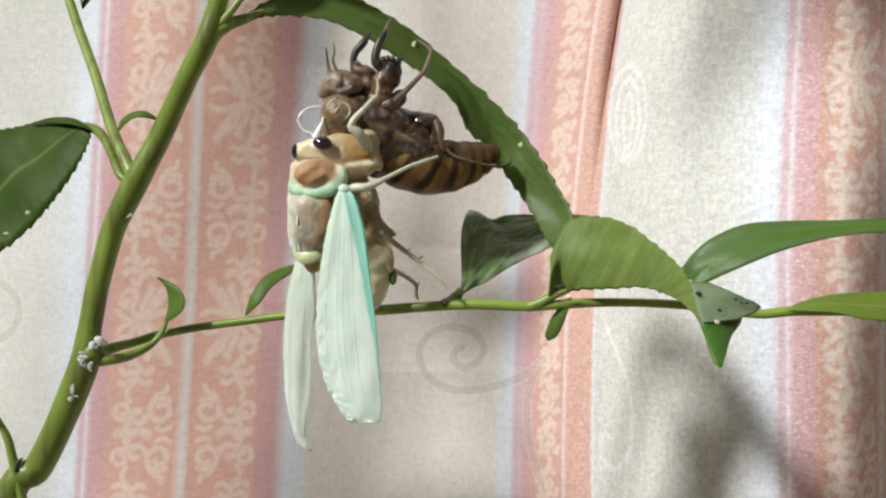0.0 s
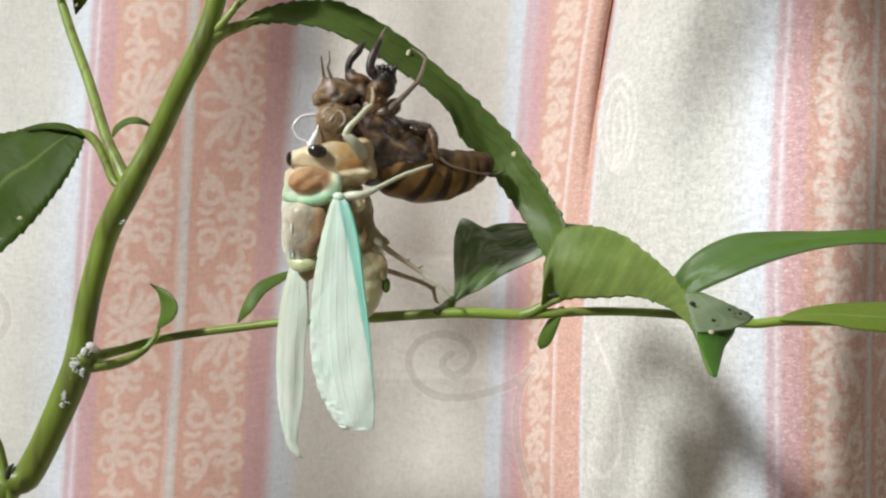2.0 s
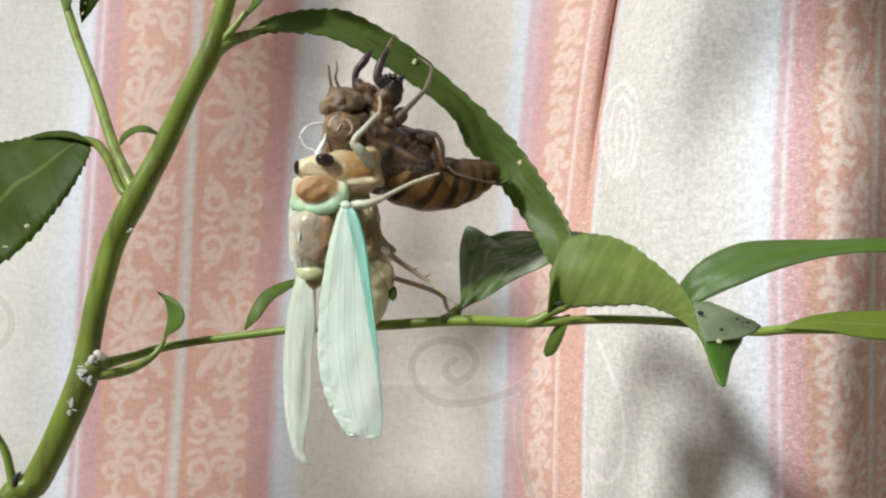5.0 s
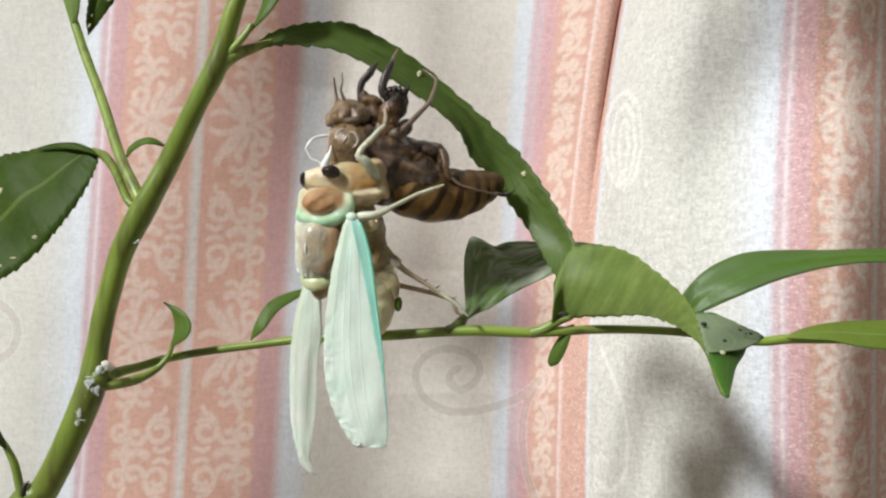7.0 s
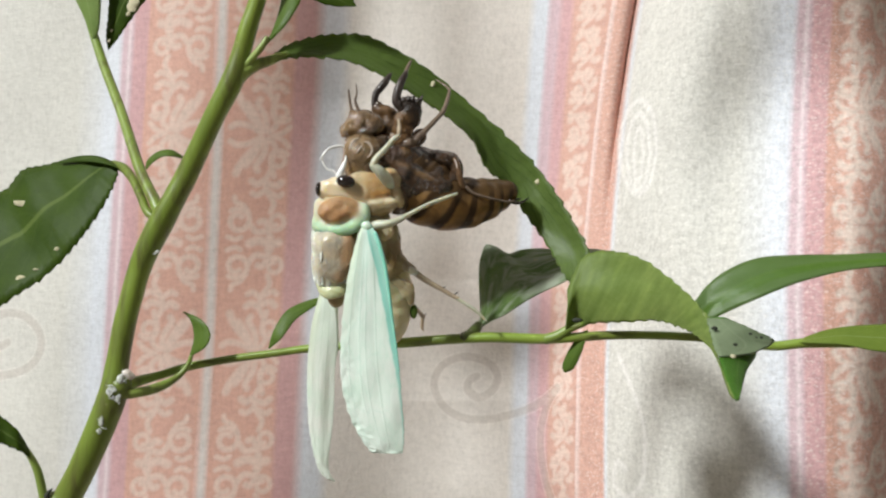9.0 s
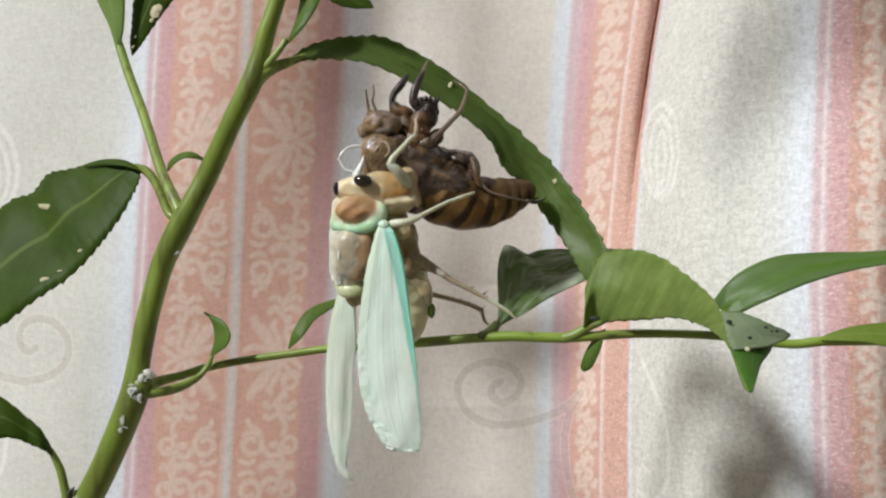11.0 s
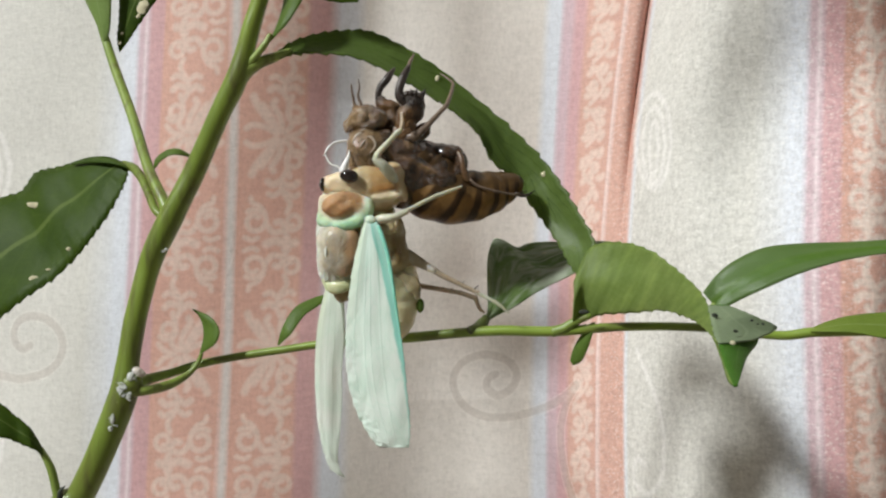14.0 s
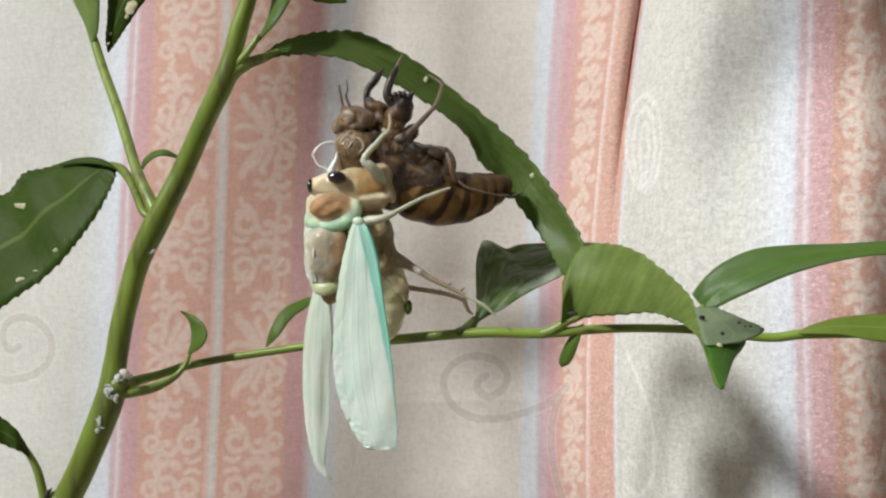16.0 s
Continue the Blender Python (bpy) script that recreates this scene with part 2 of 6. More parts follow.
def wing_material(name, sheet, green, vein, band, fan=(0.17, 0.36, 0.47, 0.66)):
    """A limp new wing: milky membrane, veins that fan out from the root, and a green band along the leading edge (v = 1) that tapers towards the tip."""
    mat, tree, bsdf, out = material(name)
    u, v = uv_axes(tree)
    wob = maths(tree, "MULTIPLY", maths(tree, "SUBTRACT", grain(tree, 120, 3), 0.5), 0.05)
    vw = maths(tree, "ADD", v, wob)
    base = ramp(tree, grain(tree, 170, 5), [(0.32, tuple(c * q for c, q in zip(sheet, (0.86, 0.95, 0.90)))), (0.62, sheet)])
    # the sheet is greener near the root
    root = ramp(tree, u, [(0.0, (0.85,) * 3), (0.14, (0.62,) * 3), (0.34, (0.25,) * 3), (0.6, (0.05,) * 3), (1.0, (0.12,) * 3)])
    base = mixed(tree, root, base, tuple(0.62 * p + 0.38 * q for p, q in zip(sheet, vein)))
    hind = maths(tree, "MULTIPLY", ramp(tree, u, [(0.0, (0.8,) * 3), (0.2, (0.6,) * 3), (0.5, (0, 0, 0))]), ramp(tree, v, [(0.0, (1, 1, 1)), (0.35, (0, 0, 0))]))
    base = mixed(tree, hind, base, (0.66, 0.72, 0.50))
    # veins: fine lines at fixed shares of the width, bending a little
    lines, show = None, ramp(tree, u, [(0.0, (1, 1, 1)), (0.3, (0.75,) * 3), (0.55, (0.22,) * 3), (1.0, (0.08,) * 3)])
    bend = maths(tree, "MULTIPLY", maths(tree, "SUBTRACT", u, 0.35), 0.10)
    for at in fan:
        near = maths(tree, "ABSOLUTE", maths(tree, "SUBTRACT", maths(tree, "ADD", vw, bend), at))
        line = ramp(tree, near, [(0.0, (1, 1, 1)), (0.008, (0.8,) * 3), (0.022, (0, 0, 0))])
        lines = line if lines is None else maths(tree, "MAXIMUM", lines, line)
    base = mixed(tree, maths(tree, "MULTIPLY", maths(tree, "MULTIPLY", lines, show), 0.3), base, vein)
    # cross veins and folds of the membrane, faint
    net = node(tree, "ShaderNodeTexVoronoi", Scale=1.0)
    net.feature = "DISTANCE_TO_EDGE"
    cell = tree.nodes.new("ShaderNodeCombineXYZ")
    tree.links.new(maths(tree, "MULTIPLY", u, 10.0), cell.inputs[0])
    tree.links.new(maths(tree, "MULTIPLY", vw, 6.0), cell.inputs[1])
    tree.links.new(cell.outputs[0], net.inputs["Vector"])
    base = mixed(tree, ramp(tree, net.outputs["Distance"], [(0.015, (0.12,) * 3), (0.07, (0, 0, 0))]), base, vein)
    # the band
    wide = ramp(tree, u, [(0.0, (0.55 * band,) * 3), (0.14, (0.45 * band,) * 3), (0.26, (0.28 * band,) * 3), (0.41, (0.155 * band,) * 3), (0.52, (0.10 * band,) * 3), (0.65, (0.06 * band,) * 3), (1.0, (0.03 * band,) * 3)])
    edge = maths(tree, "ADD", vw, maths(tree, "SUBTRACT", wide, 1.0))
    inside = ramp(tree, edge, [(0.0, (0, 0, 0)), (0.03, (0.85,) * 3), (0.07, (0.92,) * 3), (0.18, (0.66,) * 3), (0.5, (0.55,) * 3)])
    show = maths(tree, "MULTIPLY", inside, ramp(tree, u, [(0.0, (0.25,) * 3), (0.06, (0.8,) * 3), (0.5, (0.9,) * 3), (0.75, (0.6,) * 3), (0.95, (0.3,) * 3)]))
    base = mixed(tree, show, base, green)
    tree.links.new(base, bsdf.inputs["Base Color"])
    bsdf.inputs["Roughness"].default_value = 0.38
    bsdf.inputs["Specular IOR Level"].default_value = 0.35
    wrinkle = maths(tree, "ADD", maths(tree, "MULTIPLY", lines, 0.5), maths(tree, "MULTIPLY", grain(tree, 520, 4, (1, 1, 0.25)), 1.6))
    bump(tree, wrinkle, 0.32, 0.0003, bsdf)
    translucent_mix(tree, bsdf, out, base, 0.22)
    return mat


def membrane_material(name, colour, clear):
    """A film so thin that what lies behind shows through it."""
    mat, tree, bsdf, out = material(name)
    bsdf.inputs["Base Color"].default_value = (*colour, 1)
    bsdf.inputs["Roughness"].default_value = 0.32
    bump(tree, grain(tree, 420, 4, (1, 1, 0.35)), 0.7, 0.0006, bsdf)
    t = tree.nodes.new("ShaderNodeBsdfTransparent")
    m = tree.nodes.new("ShaderNodeMixShader")
    tree.links.new(ramp(tree, grain(tree, 300, 4, (1, 1, 0.3)), [(0.35, (clear - 0.25,) * 3), (0.65, (min(clear + 0.2, 0.95),) * 3)]), m.inputs[0])
    tree.links.new(bsdf.outputs[0], m.inputs[1])
    tree.links.new(t.outputs[0], m.inputs[2])
    tree.links.new(m.outputs[0], out.inputs[0])
    return mat


def plaster(name, colour, rough=0.9):
    mat, tree, bsdf, out = material(name)
    tree.links.new(ramp(tree, grain(tree, 3.0, 6), [(0.3, tuple(c * 0.93 for c in colour)), (0.7, colour)]), bsdf.inputs["Base Color"])
    bsdf.inputs["Roughness"].default_value = rough
    bump(tree, grain(tree, 120, 4), 0.2, 0.002, bsdf)
    return mat


M_LEAF = leaf_material("leaf_green", (0.078, 0.138, 0.021), (0.140, 0.226, 0.040), (0.17, 0.26, 0.05), share=0.38, side_show=0.25, mid_show=0.5)
M_LEAF_ARCH = leaf_material("leaf_arching_green", (0.088, 0.142, 0.030), (0.152, 0.226, 0.054), (0.026, 0.055, 0.008), veins=10, share=0.42, rough=0.45, spec=0.35, side_show=0.65, mid_show=0.2, bow=0.10, thin=0.055)
M_LEAF_DARK = leaf_material("leaf_deep_green", (0.025, 0.051, 0.0035), (0.047, 0.084, 0.007), (0.105, 0.150, 0.032), share=0.15, rough=0.5, spec=0.13, side_show=0.12, mid_show=0.8)
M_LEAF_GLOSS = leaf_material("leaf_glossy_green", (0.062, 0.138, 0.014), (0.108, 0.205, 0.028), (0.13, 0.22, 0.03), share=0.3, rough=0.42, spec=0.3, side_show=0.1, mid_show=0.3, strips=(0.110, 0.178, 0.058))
M_LEAF_FRESH = leaf_material("leaf_fresh_green", (0.050, 0.150, 0.014), (0.085, 0.230, 0.026), (0.12, 0.26, 0.04))
M_LEAF_PALE = leaf_material("leaf_underside", (0.145, 0.218, 0.028), (0.215, 0.290, 0.046), (0.27, 0.35, 0.11), veins=17, share=0.35, rough=0.55)
M_LEAF_GREY = leaf_material("leaf_grey_underside", (0.17, 0.225, 0.125), (0.24, 0.30, 0.18), (0.24, 0.30, 0.18), share=0.2, rough=0.6)
M_LEAF_BACK = leaf_material("leaf_dusky", (0.070, 0.132, 0.030), (0.140, 0.212, 0.066), (0.10, 0.14, 0.07), share=0.12, rough=0.5, spec=0.18, side_show=0.15, mid_show=0.25, painted_sheen=(0.35, 0.39, 0.30))
M_LEAF_ROLL = leaf_material("leaf_rolled_underside", (0.160, 0.232, 0.050), (0.222, 0.298, 0.082), (0.26, 0.33, 0.11), veins=22, share=0.35, rough=0.5, side_show=0.3, mid_show=0.0, ribbed=0.65)
M_LEAF_YOUNG = leaf_material("leaf_young", (0.20, 0.31, 0.085), (0.30, 0.42, 0.135), (0.38, 0.48, 0.2), share=0.35, rough=0.45, side_show=0.1, mid_show=0.4)
M_BARK = bark_material("young_bark", (0.108, 0.158, 0.014), (0.200, 0.275, 0.034), (0.080, 0.082, 0.016), 0.4)
M_BARK_DARK = bark_material("shaded_stalk", (0.050, 0.075, 0.012), (0.090, 0.120, 0.026), (0.045, 0.045, 0.012))
M_TWIG = bark_material("green_twig", (0.150, 0.220, 0.032), (0.240, 0.315, 0.064), (0.115, 0.115, 0.028))
M_TWIG_LEVEL = bark_material("green_level_twig", (0.135, 0.215, 0.018), (0.225, 0.315, 0.042), (0.105, 0.115, 0.022), 0.0, (0.12, 1, 1))
M_FLUFF = cuticle("waxy_fluff", (0.62, 0.64, 0.66), (0.85, 0.86, 0.86), rough=0.9, scale=800)
M_WAX = cuticle("thin_wax", (0.26, 0.29, 0.22), (0.66, 0.67, 0.64), rough=0.9, scale=900)
M_BUD = cuticle("waxy_bud", (0.50, 0.44, 0.36), (0.74, 0.68, 0.62), rough=0.6, scale=700)
M_BITE = cuticle("dry_leaf_patch", (0.45, 0.41, 0.25), (0.66, 0.61, 0.42), rough=0.8, scale=900)
M_SHELL = cuticle("shed_skin", (0.030, 0.015, 0.006), (0.150, 0.078, 0.032), rough=0.24, scale=330, relief=1.0, spec=0.7)
M_GLINT = cuticle("pale_glint_ridge", (0.34, 0.26, 0.18), (0.52, 0.43, 0.33), rough=0.12, scale=500, spec=1.0, relief=0.7)
M_SHELL_DARK = cuticle("shed_skin_claw", (0.020, 0.014, 0.012), (0.060, 0.042, 0.034), rough=0.32, scale=400, relief=0.7)
M_SHELL_LEG = cuticle("shed_skin_leg", (0.095, 0.065, 0.045), (0.230, 0.165, 0.118), rough=0.30, scale=500, relief=0.6)
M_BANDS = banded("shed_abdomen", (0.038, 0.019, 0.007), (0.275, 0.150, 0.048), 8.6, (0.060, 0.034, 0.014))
M_TEAL = cuticle("teal_new_skin", (0.17, 0.50, 0.39), (0.28, 0.62, 0.50), rough=0.35, scale=240, sub=0.2, relief=0.3)
M_WING_BASE = cuticle("mint_wing_base", (0.48, 0.64, 0.50), (0.64, 0.76, 0.64), rough=0.3, scale=300, sub=0.4)
M_RIDGE = cuticle("pale_yellow_skin", (0.40, 0.43, 0.22), (0.60, 0.62, 0.39), rough=0.35, scale=300, sub=0.3)
M_BROWNISH = cuticle("tan_new_skin", (0.26, 0.185, 0.085), (0.44, 0.34, 0.18), rough=0.4, scale=260, sub=0.25)
M_YELLOW = cuticle("yellow_green_new_skin", (0.58, 0.525, 0.315), (0.72, 0.665, 0.445), rough=0.32, scale=240, sub=0.7)
M_LEG = cuticle("new_leg_skin", (0.41, 0.42, 0.31), (0.58, 0.59, 0.47), rough=0.35, scale=400, sub=0.4)
M_LEG_TAN = cuticle("tan_leg_skin", (0.27, 0.205, 0.135), (0.44, 0.36, 0.26), rough=0.4, scale=500, sub=0.2)
M_KNEE = cuticle("white_knee", (0.62, 0.57, 0.47), (0.80, 0.76, 0.66), rough=0.4, scale=500, sub=0.4)
M_THREAD = cuticle("white_membrane", (0.74, 0.74, 0.72), (0.88, 0.88, 0.86), rough=0.3, scale=600)
M_EYE = cuticle("black_eye", (0.006, 0.004, 0.004), (0.020, 0.010, 0.008), rough=0.07, scale=500, relief=0.05, spec=0.8)
M_WING = wing_material("new_wing", (0.84, 0.905, 0.835), (0.20, 0.62, 0.51), (0.46, 0.74, 0.60), 1.0)
M_WING_FAR = wing_material("new_wing_far", (0.92, 0.955, 0.885), (0.74, 0.88, 0.75), (0.66, 0.83, 0.66), 0.0, (0.2, 0.42, 0.66))
M_FILM = membrane_material("thin_film", (0.76, 0.80, 0.71), 0.30)
M_HEAD = tinted("new_head", [(0.0, (0.74, 0.625, 0.43)), (0.25, (0.62, 0.50, 0.31)), (0.6, (0.45, 0.295, 0.135)), (1.0, (0.34, 0.170, 0.045))], rough=0.2, sub=0.55, coat=0.6, relief=0.4)
M_SHIELD = tinted("new_neck_shield", [(0.0, (0.36, 0.190, 0.085)), (0.22, (0.50, 0.325, 0.180)), (0.38, (0.61, 0.50, 0.335)), (0.58, (0.63, 0.60, 0.455)), (0.80, (0.50, 0.61, 0.43)), (1.0, (0.37, 0.58, 0.39))], rough=0.48, sub=0.85, mottle=0.8, relief=0.5, spec=0.18)
M_BACK = tinted("new_back_plate", [(0.0, (0.70, 0.73, 0.63)), (0.35, (0.57, 0.53, 0.42)), (0.7, (0.44, 0.335, 0.22)), (1.0, (0.36, 0.225, 0.12))], rough=0.22, sub=0.6, coat=0.2, mottle=0.9, relief=0.6)
M_FLANK = tinted("new_flank", [(0.0, (0.52, 0.43, 0.26)), (1.0, (0.24, 0.160, 0.070))], rough=0.34, sub=0.6, mottle=0.9, relief=0.7)
M_HUSK = tinted("husk_body", [(0.0, (0.011, 0.005, 0.002)), (0.5, (0.062, 0.027, 0.008)), (0.72, (0.15, 0.078, 0.027)), (1.0, (0.27, 0.172, 0.080))], rough=0.25, scale=620, spec=0.4, relief=0.8, coat=0.8, mottle=1.1, depth=0.0007)
M_HUSK_CLEAR = tinted("husk_shield", [(0.0, (0.030, 0.014, 0.005)), (0.5, (0.112, 0.060, 0.024)), (1.0, (0.285, 0.182, 0.086))], rough=0.16, scale=430, spec=0.5, relief=0.8, coat=1.0, mottle=1.15, depth=0.0006)
M_CLAW = tinted("husk_claw", [(0.0, (0.014, 0.009, 0.007)), (1.0, (0.15, 0.078, 0.030))], rough=0.25, scale=420, spec=0.4, relief=0.8, coat=0.15, mottle=0.8)
M_SPOT = cuticle("dark_speck", (0.010, 0.014, 0.008), (0.03, 0.035, 0.02), rough=0.7)
M_WALL = plaster("painted_plaster", (0.33, 0.32, 0.292))
M_FLOOR = plaster("worn_floor", (0.20, 0.165, 0.13), 0.6)


# ---- shapes ----
def mm(p):
    return Vector(p) * 0.001


def spline(points, n):
    """n points, evenly timed, on a Catmull-Rom curve through the given ones (any dimension)."""
    p = np.array(points, float)
    p = np.vstack([2 * p[0] - p[1], p, 2 * p[-1] - p[-2]])
    s = np.linspace(0, len(p) - 3 - 1e-9, n)
    i = s.astype(int)
    f = (s - i)[:, None]
    a, b, c, d = p[i], p[i + 1], p[i + 2], p[i + 3]
    return 0.5 * (2 * b + (c - a) * f + (2 * a - 5 * b + 4 * c - d) * f ** 2 + (3 * b - a - 3 * c + d) * f ** 3)


ORIGIN = {}


def thing(name, at, label, category, group="", kind=""):
    ob = new(name)
    ob.empty_display_size = 0.005
    ob.location = BASE + mm(at)
    ORIGIN[ob.name] = Vector(at)
    return tagged(ob, label, category, group, kind)


def part(name, bm, mat, parent, label="", pivot=None, smooth=True):
    """One mesh under a thing or a part. bm is in millimetres of the plan; it turns about the pivot."""
    home = ORIGIN[parent.name]
    pivot = Vector(pivot) if pivot is not None else home
    for v in bm.verts:
        v.co = (v.co - pivot) * 0.001
    bmesh.ops.recalc_face_normals(bm, faces=bm.faces)
    me = bpy.data.meshes.new(name)
    bm.to_mesh(me)
    bm.free()
    if smooth:
        me.polygons.foreach_set("use_smooth", [True] * len(me.polygons))
    me.materials.append(mat)
    ob = new(name, me)
    ob.parent = parent
    ob.location = (pivot - home) * 0.001
    ORIGIN[ob.name] = pivot
    return tagged(ob, label)


def body(path, radii, ref=(0, 1, 0), n=24, m=14, ripple=None, bm=None):
    """A rounded body along a path; radii are (across, along ref) at each point. Ends close to a point."""
    bm = bm or bmesh.new()
    uvl = bm.loops.layers.uv.verify()
    p = spline(path, n)
    r = np.maximum(spline([(q, q) if np.isscalar(q) else q for q in radii], n), 0.01)
    tan = np.gradient(p, axis=0)
    ref = Vector(ref)
    rings = []
    for k in range(n):
        t = Vector(tan[k]).normalized()
        e1 = t.cross(ref)
        e1 = e1.normalized() if e1.length > 1e-6 else Vector((1, 0, 0))
        e2 = e1.cross(t)
        ring = []
        for j in range(m):
            a = 2 * math.pi * j / m
            f = ripple(k / (n - 1), a) if ripple else 1.0
            ring.append(bm.verts.new(Vector(p[k]) + e1 * float(f * r[k][0] * math.cos(a)) + e2 * float(f * r[k][1] * math.sin(a))))
        rings.append(ring)
    for k in range(n - 1):
        for j in range(m):
            i = (j + 1) % m
            face = bm.faces.new((rings[k][j], rings[k][i], rings[k + 1][i], rings[k + 1][j]))
            for loop, (du, dv) in zip(face.loops, ((0, 0), (0, 1), (1, 1), (1, 0))):
                loop[uvl].uv = ((k + du) / (n - 1), (j + dv) / m)
    for ring, end in ((rings[0], 0), (rings[-1], n - 1)):
        t = Vector(tan[end]).normalized() * (-1 if end == 0 else 1) * float(r[end].min()) * 0.6
        tip = bm.verts.new(Vector(p[end]) + t)
        for j in range(m):
            bm.faces.new((ring[j], ring[(j + 1) % m], tip))
    return bm


def blob(at, size, axis=(0, 0, 1), ref=(0, 1, 0), rough=0.0, seed=0, n=16, m=16):
    """An egg: size is (across, along ref, half its length along axis)."""
    at, axis = Vector(at), Vector(axis).normalized()
    s = [-0.985, -0.9, -0.7, -0.4, 0, 0.4, 0.7, 0.9, 0.985]
    path = [at + axis * size[2] * q for q in s]
    radii = [(size[0] * math.sqrt(1 - q * q), size[1] * math.sqrt(1 - q * q)) for q in s]

    def lumps(u, a):
        return 1 + rough * noise.noise((math.cos(a) * 2 + seed * 7.3, math.sin(a) * 2, u * 5 + seed))
    return body(path, radii, ref, n, m, lumps if rough else None)


def settle(bm, at, lift):
    """The place on a leaf's near face straight ahead of a point, lifted a little."""
    best = min(bm.verts, key=lambda v: (v.co.x - at[0]) ** 2 + (v.co.z - at[2]) ** 2 + 0.02 * v.co.y)
    return (at[0], best.co.y - lift, at[2])


def sheet(edge_a, edge_b, bow=0.0, thick=0.22, n=48, m=10, teeth=0, tooth=0.0, wave=0.0, seed=0, bow_dir=(0, -1, 0), cup=0.0, pleats=0.0, ribs=6, crumple=0.0):
    """A leaf or wing between two edge curves, bowed between them, with a real thickness and toothed edges."""
    a, b = spline(edge_a, n), spline(edge_b, n)
    bm = bmesh.new()
    uvl = bm.loops.layers.uv.verify()
    bow_dir = Vector(bow_dir)
    grid = []
    for k in range(n):
        u = k / (n - 1)
        pa, pb = Vector(a[k]), Vector(b[k])
        across = pb - pa
        w = across.length
        d = across.normalized() if w > 1e-6 else Vector((1, 0, 0))
        if teeth:
            saw = (u * teeth) % 1.0
            out = tooth * (saw - 0.35) * min(1.0, w / 3)
            pa, pb = pa - d * out * (0.7 + 0.6 * noise.noise((u * 31, seed, 0))), pb + d * out * (0.7 + 0.6 * noise.noise((u * 29, seed, 5)))
        row = []
        for j in range(m + 1):
            v = j / m
            h = bow * math.sin(math.pi * v) * min(1.0, w / 6) + cup * (1 - abs(2 * v - 1)) * min(1.0, w / 6)
            h += wave * noise.noise((u * 7 + seed, v * 3, seed * 1.7)) * min(1.0, w / 4)
            h += pleats * math.sin(2 * math.pi * ribs * v + 1.5 * u) * min(1.0, w / 4) * min(1.0, 4 * u)
            soft = crumple * max(0.0, 1 - 2.6 * v) * min(1.0, max(0.0, 2.2 * u - 0.5)) + crumple * 0.7 * max(0.0, 8 * u - 7.2)
            h += soft * noise.noise((u * 46 + seed, v * 9, 3.3))
            row.append(pa.lerp(pb, v) + bow_dir * h + d * (soft * 0.45 * noise.noise((u * 38 + seed, v * 2, 9.1))))
        grid.append(row)
    grid = np.array([[list(q) for q in row] for row in grid])
    du, dv = np.gradient(grid, axis=0), np.gradient(grid, axis=1)
    nor = np.cross(du, dv)
    nor /= np.maximum(np.linalg.norm(nor, axis=2, keepdims=True), 1e-9)
    layers = []
    for side in (0.5, -0.5):
        layers.append([[bm.verts.new(grid[k, j] + nor[k, j] * thick * side) for j in range(m + 1)] for k in range(n)])

    def quad(vs, uvs):
        face = bm.faces.new(vs)
        for loop, uv in zip(face.loops, uvs):
            loop[uvl].uv = uv
    for k in range(n - 1):
        for j in range(m):
            uvs = [(k / (n - 1), j / m), ((k + 1) / (n - 1), j / m), ((k + 1) / (n - 1), (j + 1) / m), (k / (n - 1), (j + 1) / m)]
            for L in layers:
                quad((L[k][j], L[k + 1][j], L[k + 1][j + 1], L[k][j + 1]), uvs)
        for j in (0, m):
            uvs = [(k / (n - 1), j / m), ((k + 1) / (n - 1), j / m)] * 2
            quad((layers[0][k][j], layers[0][k + 1][j], layers[1][k + 1][j], layers[1][k][j]), [uvs[0], uvs[1], uvs[1], uvs[0]])
    for k in (0, n - 1):
        for j in range(m):
            uvs = [(k / (n - 1), j / m), (k / (n - 1), (j + 1) / m)]
            quad((layers[0][k][j], layers[0][k][j + 1], layers[1][k][j + 1], layers[1][k][j]), [uvs[0], uvs[1], uvs[1], uvs[0]])
    return bm


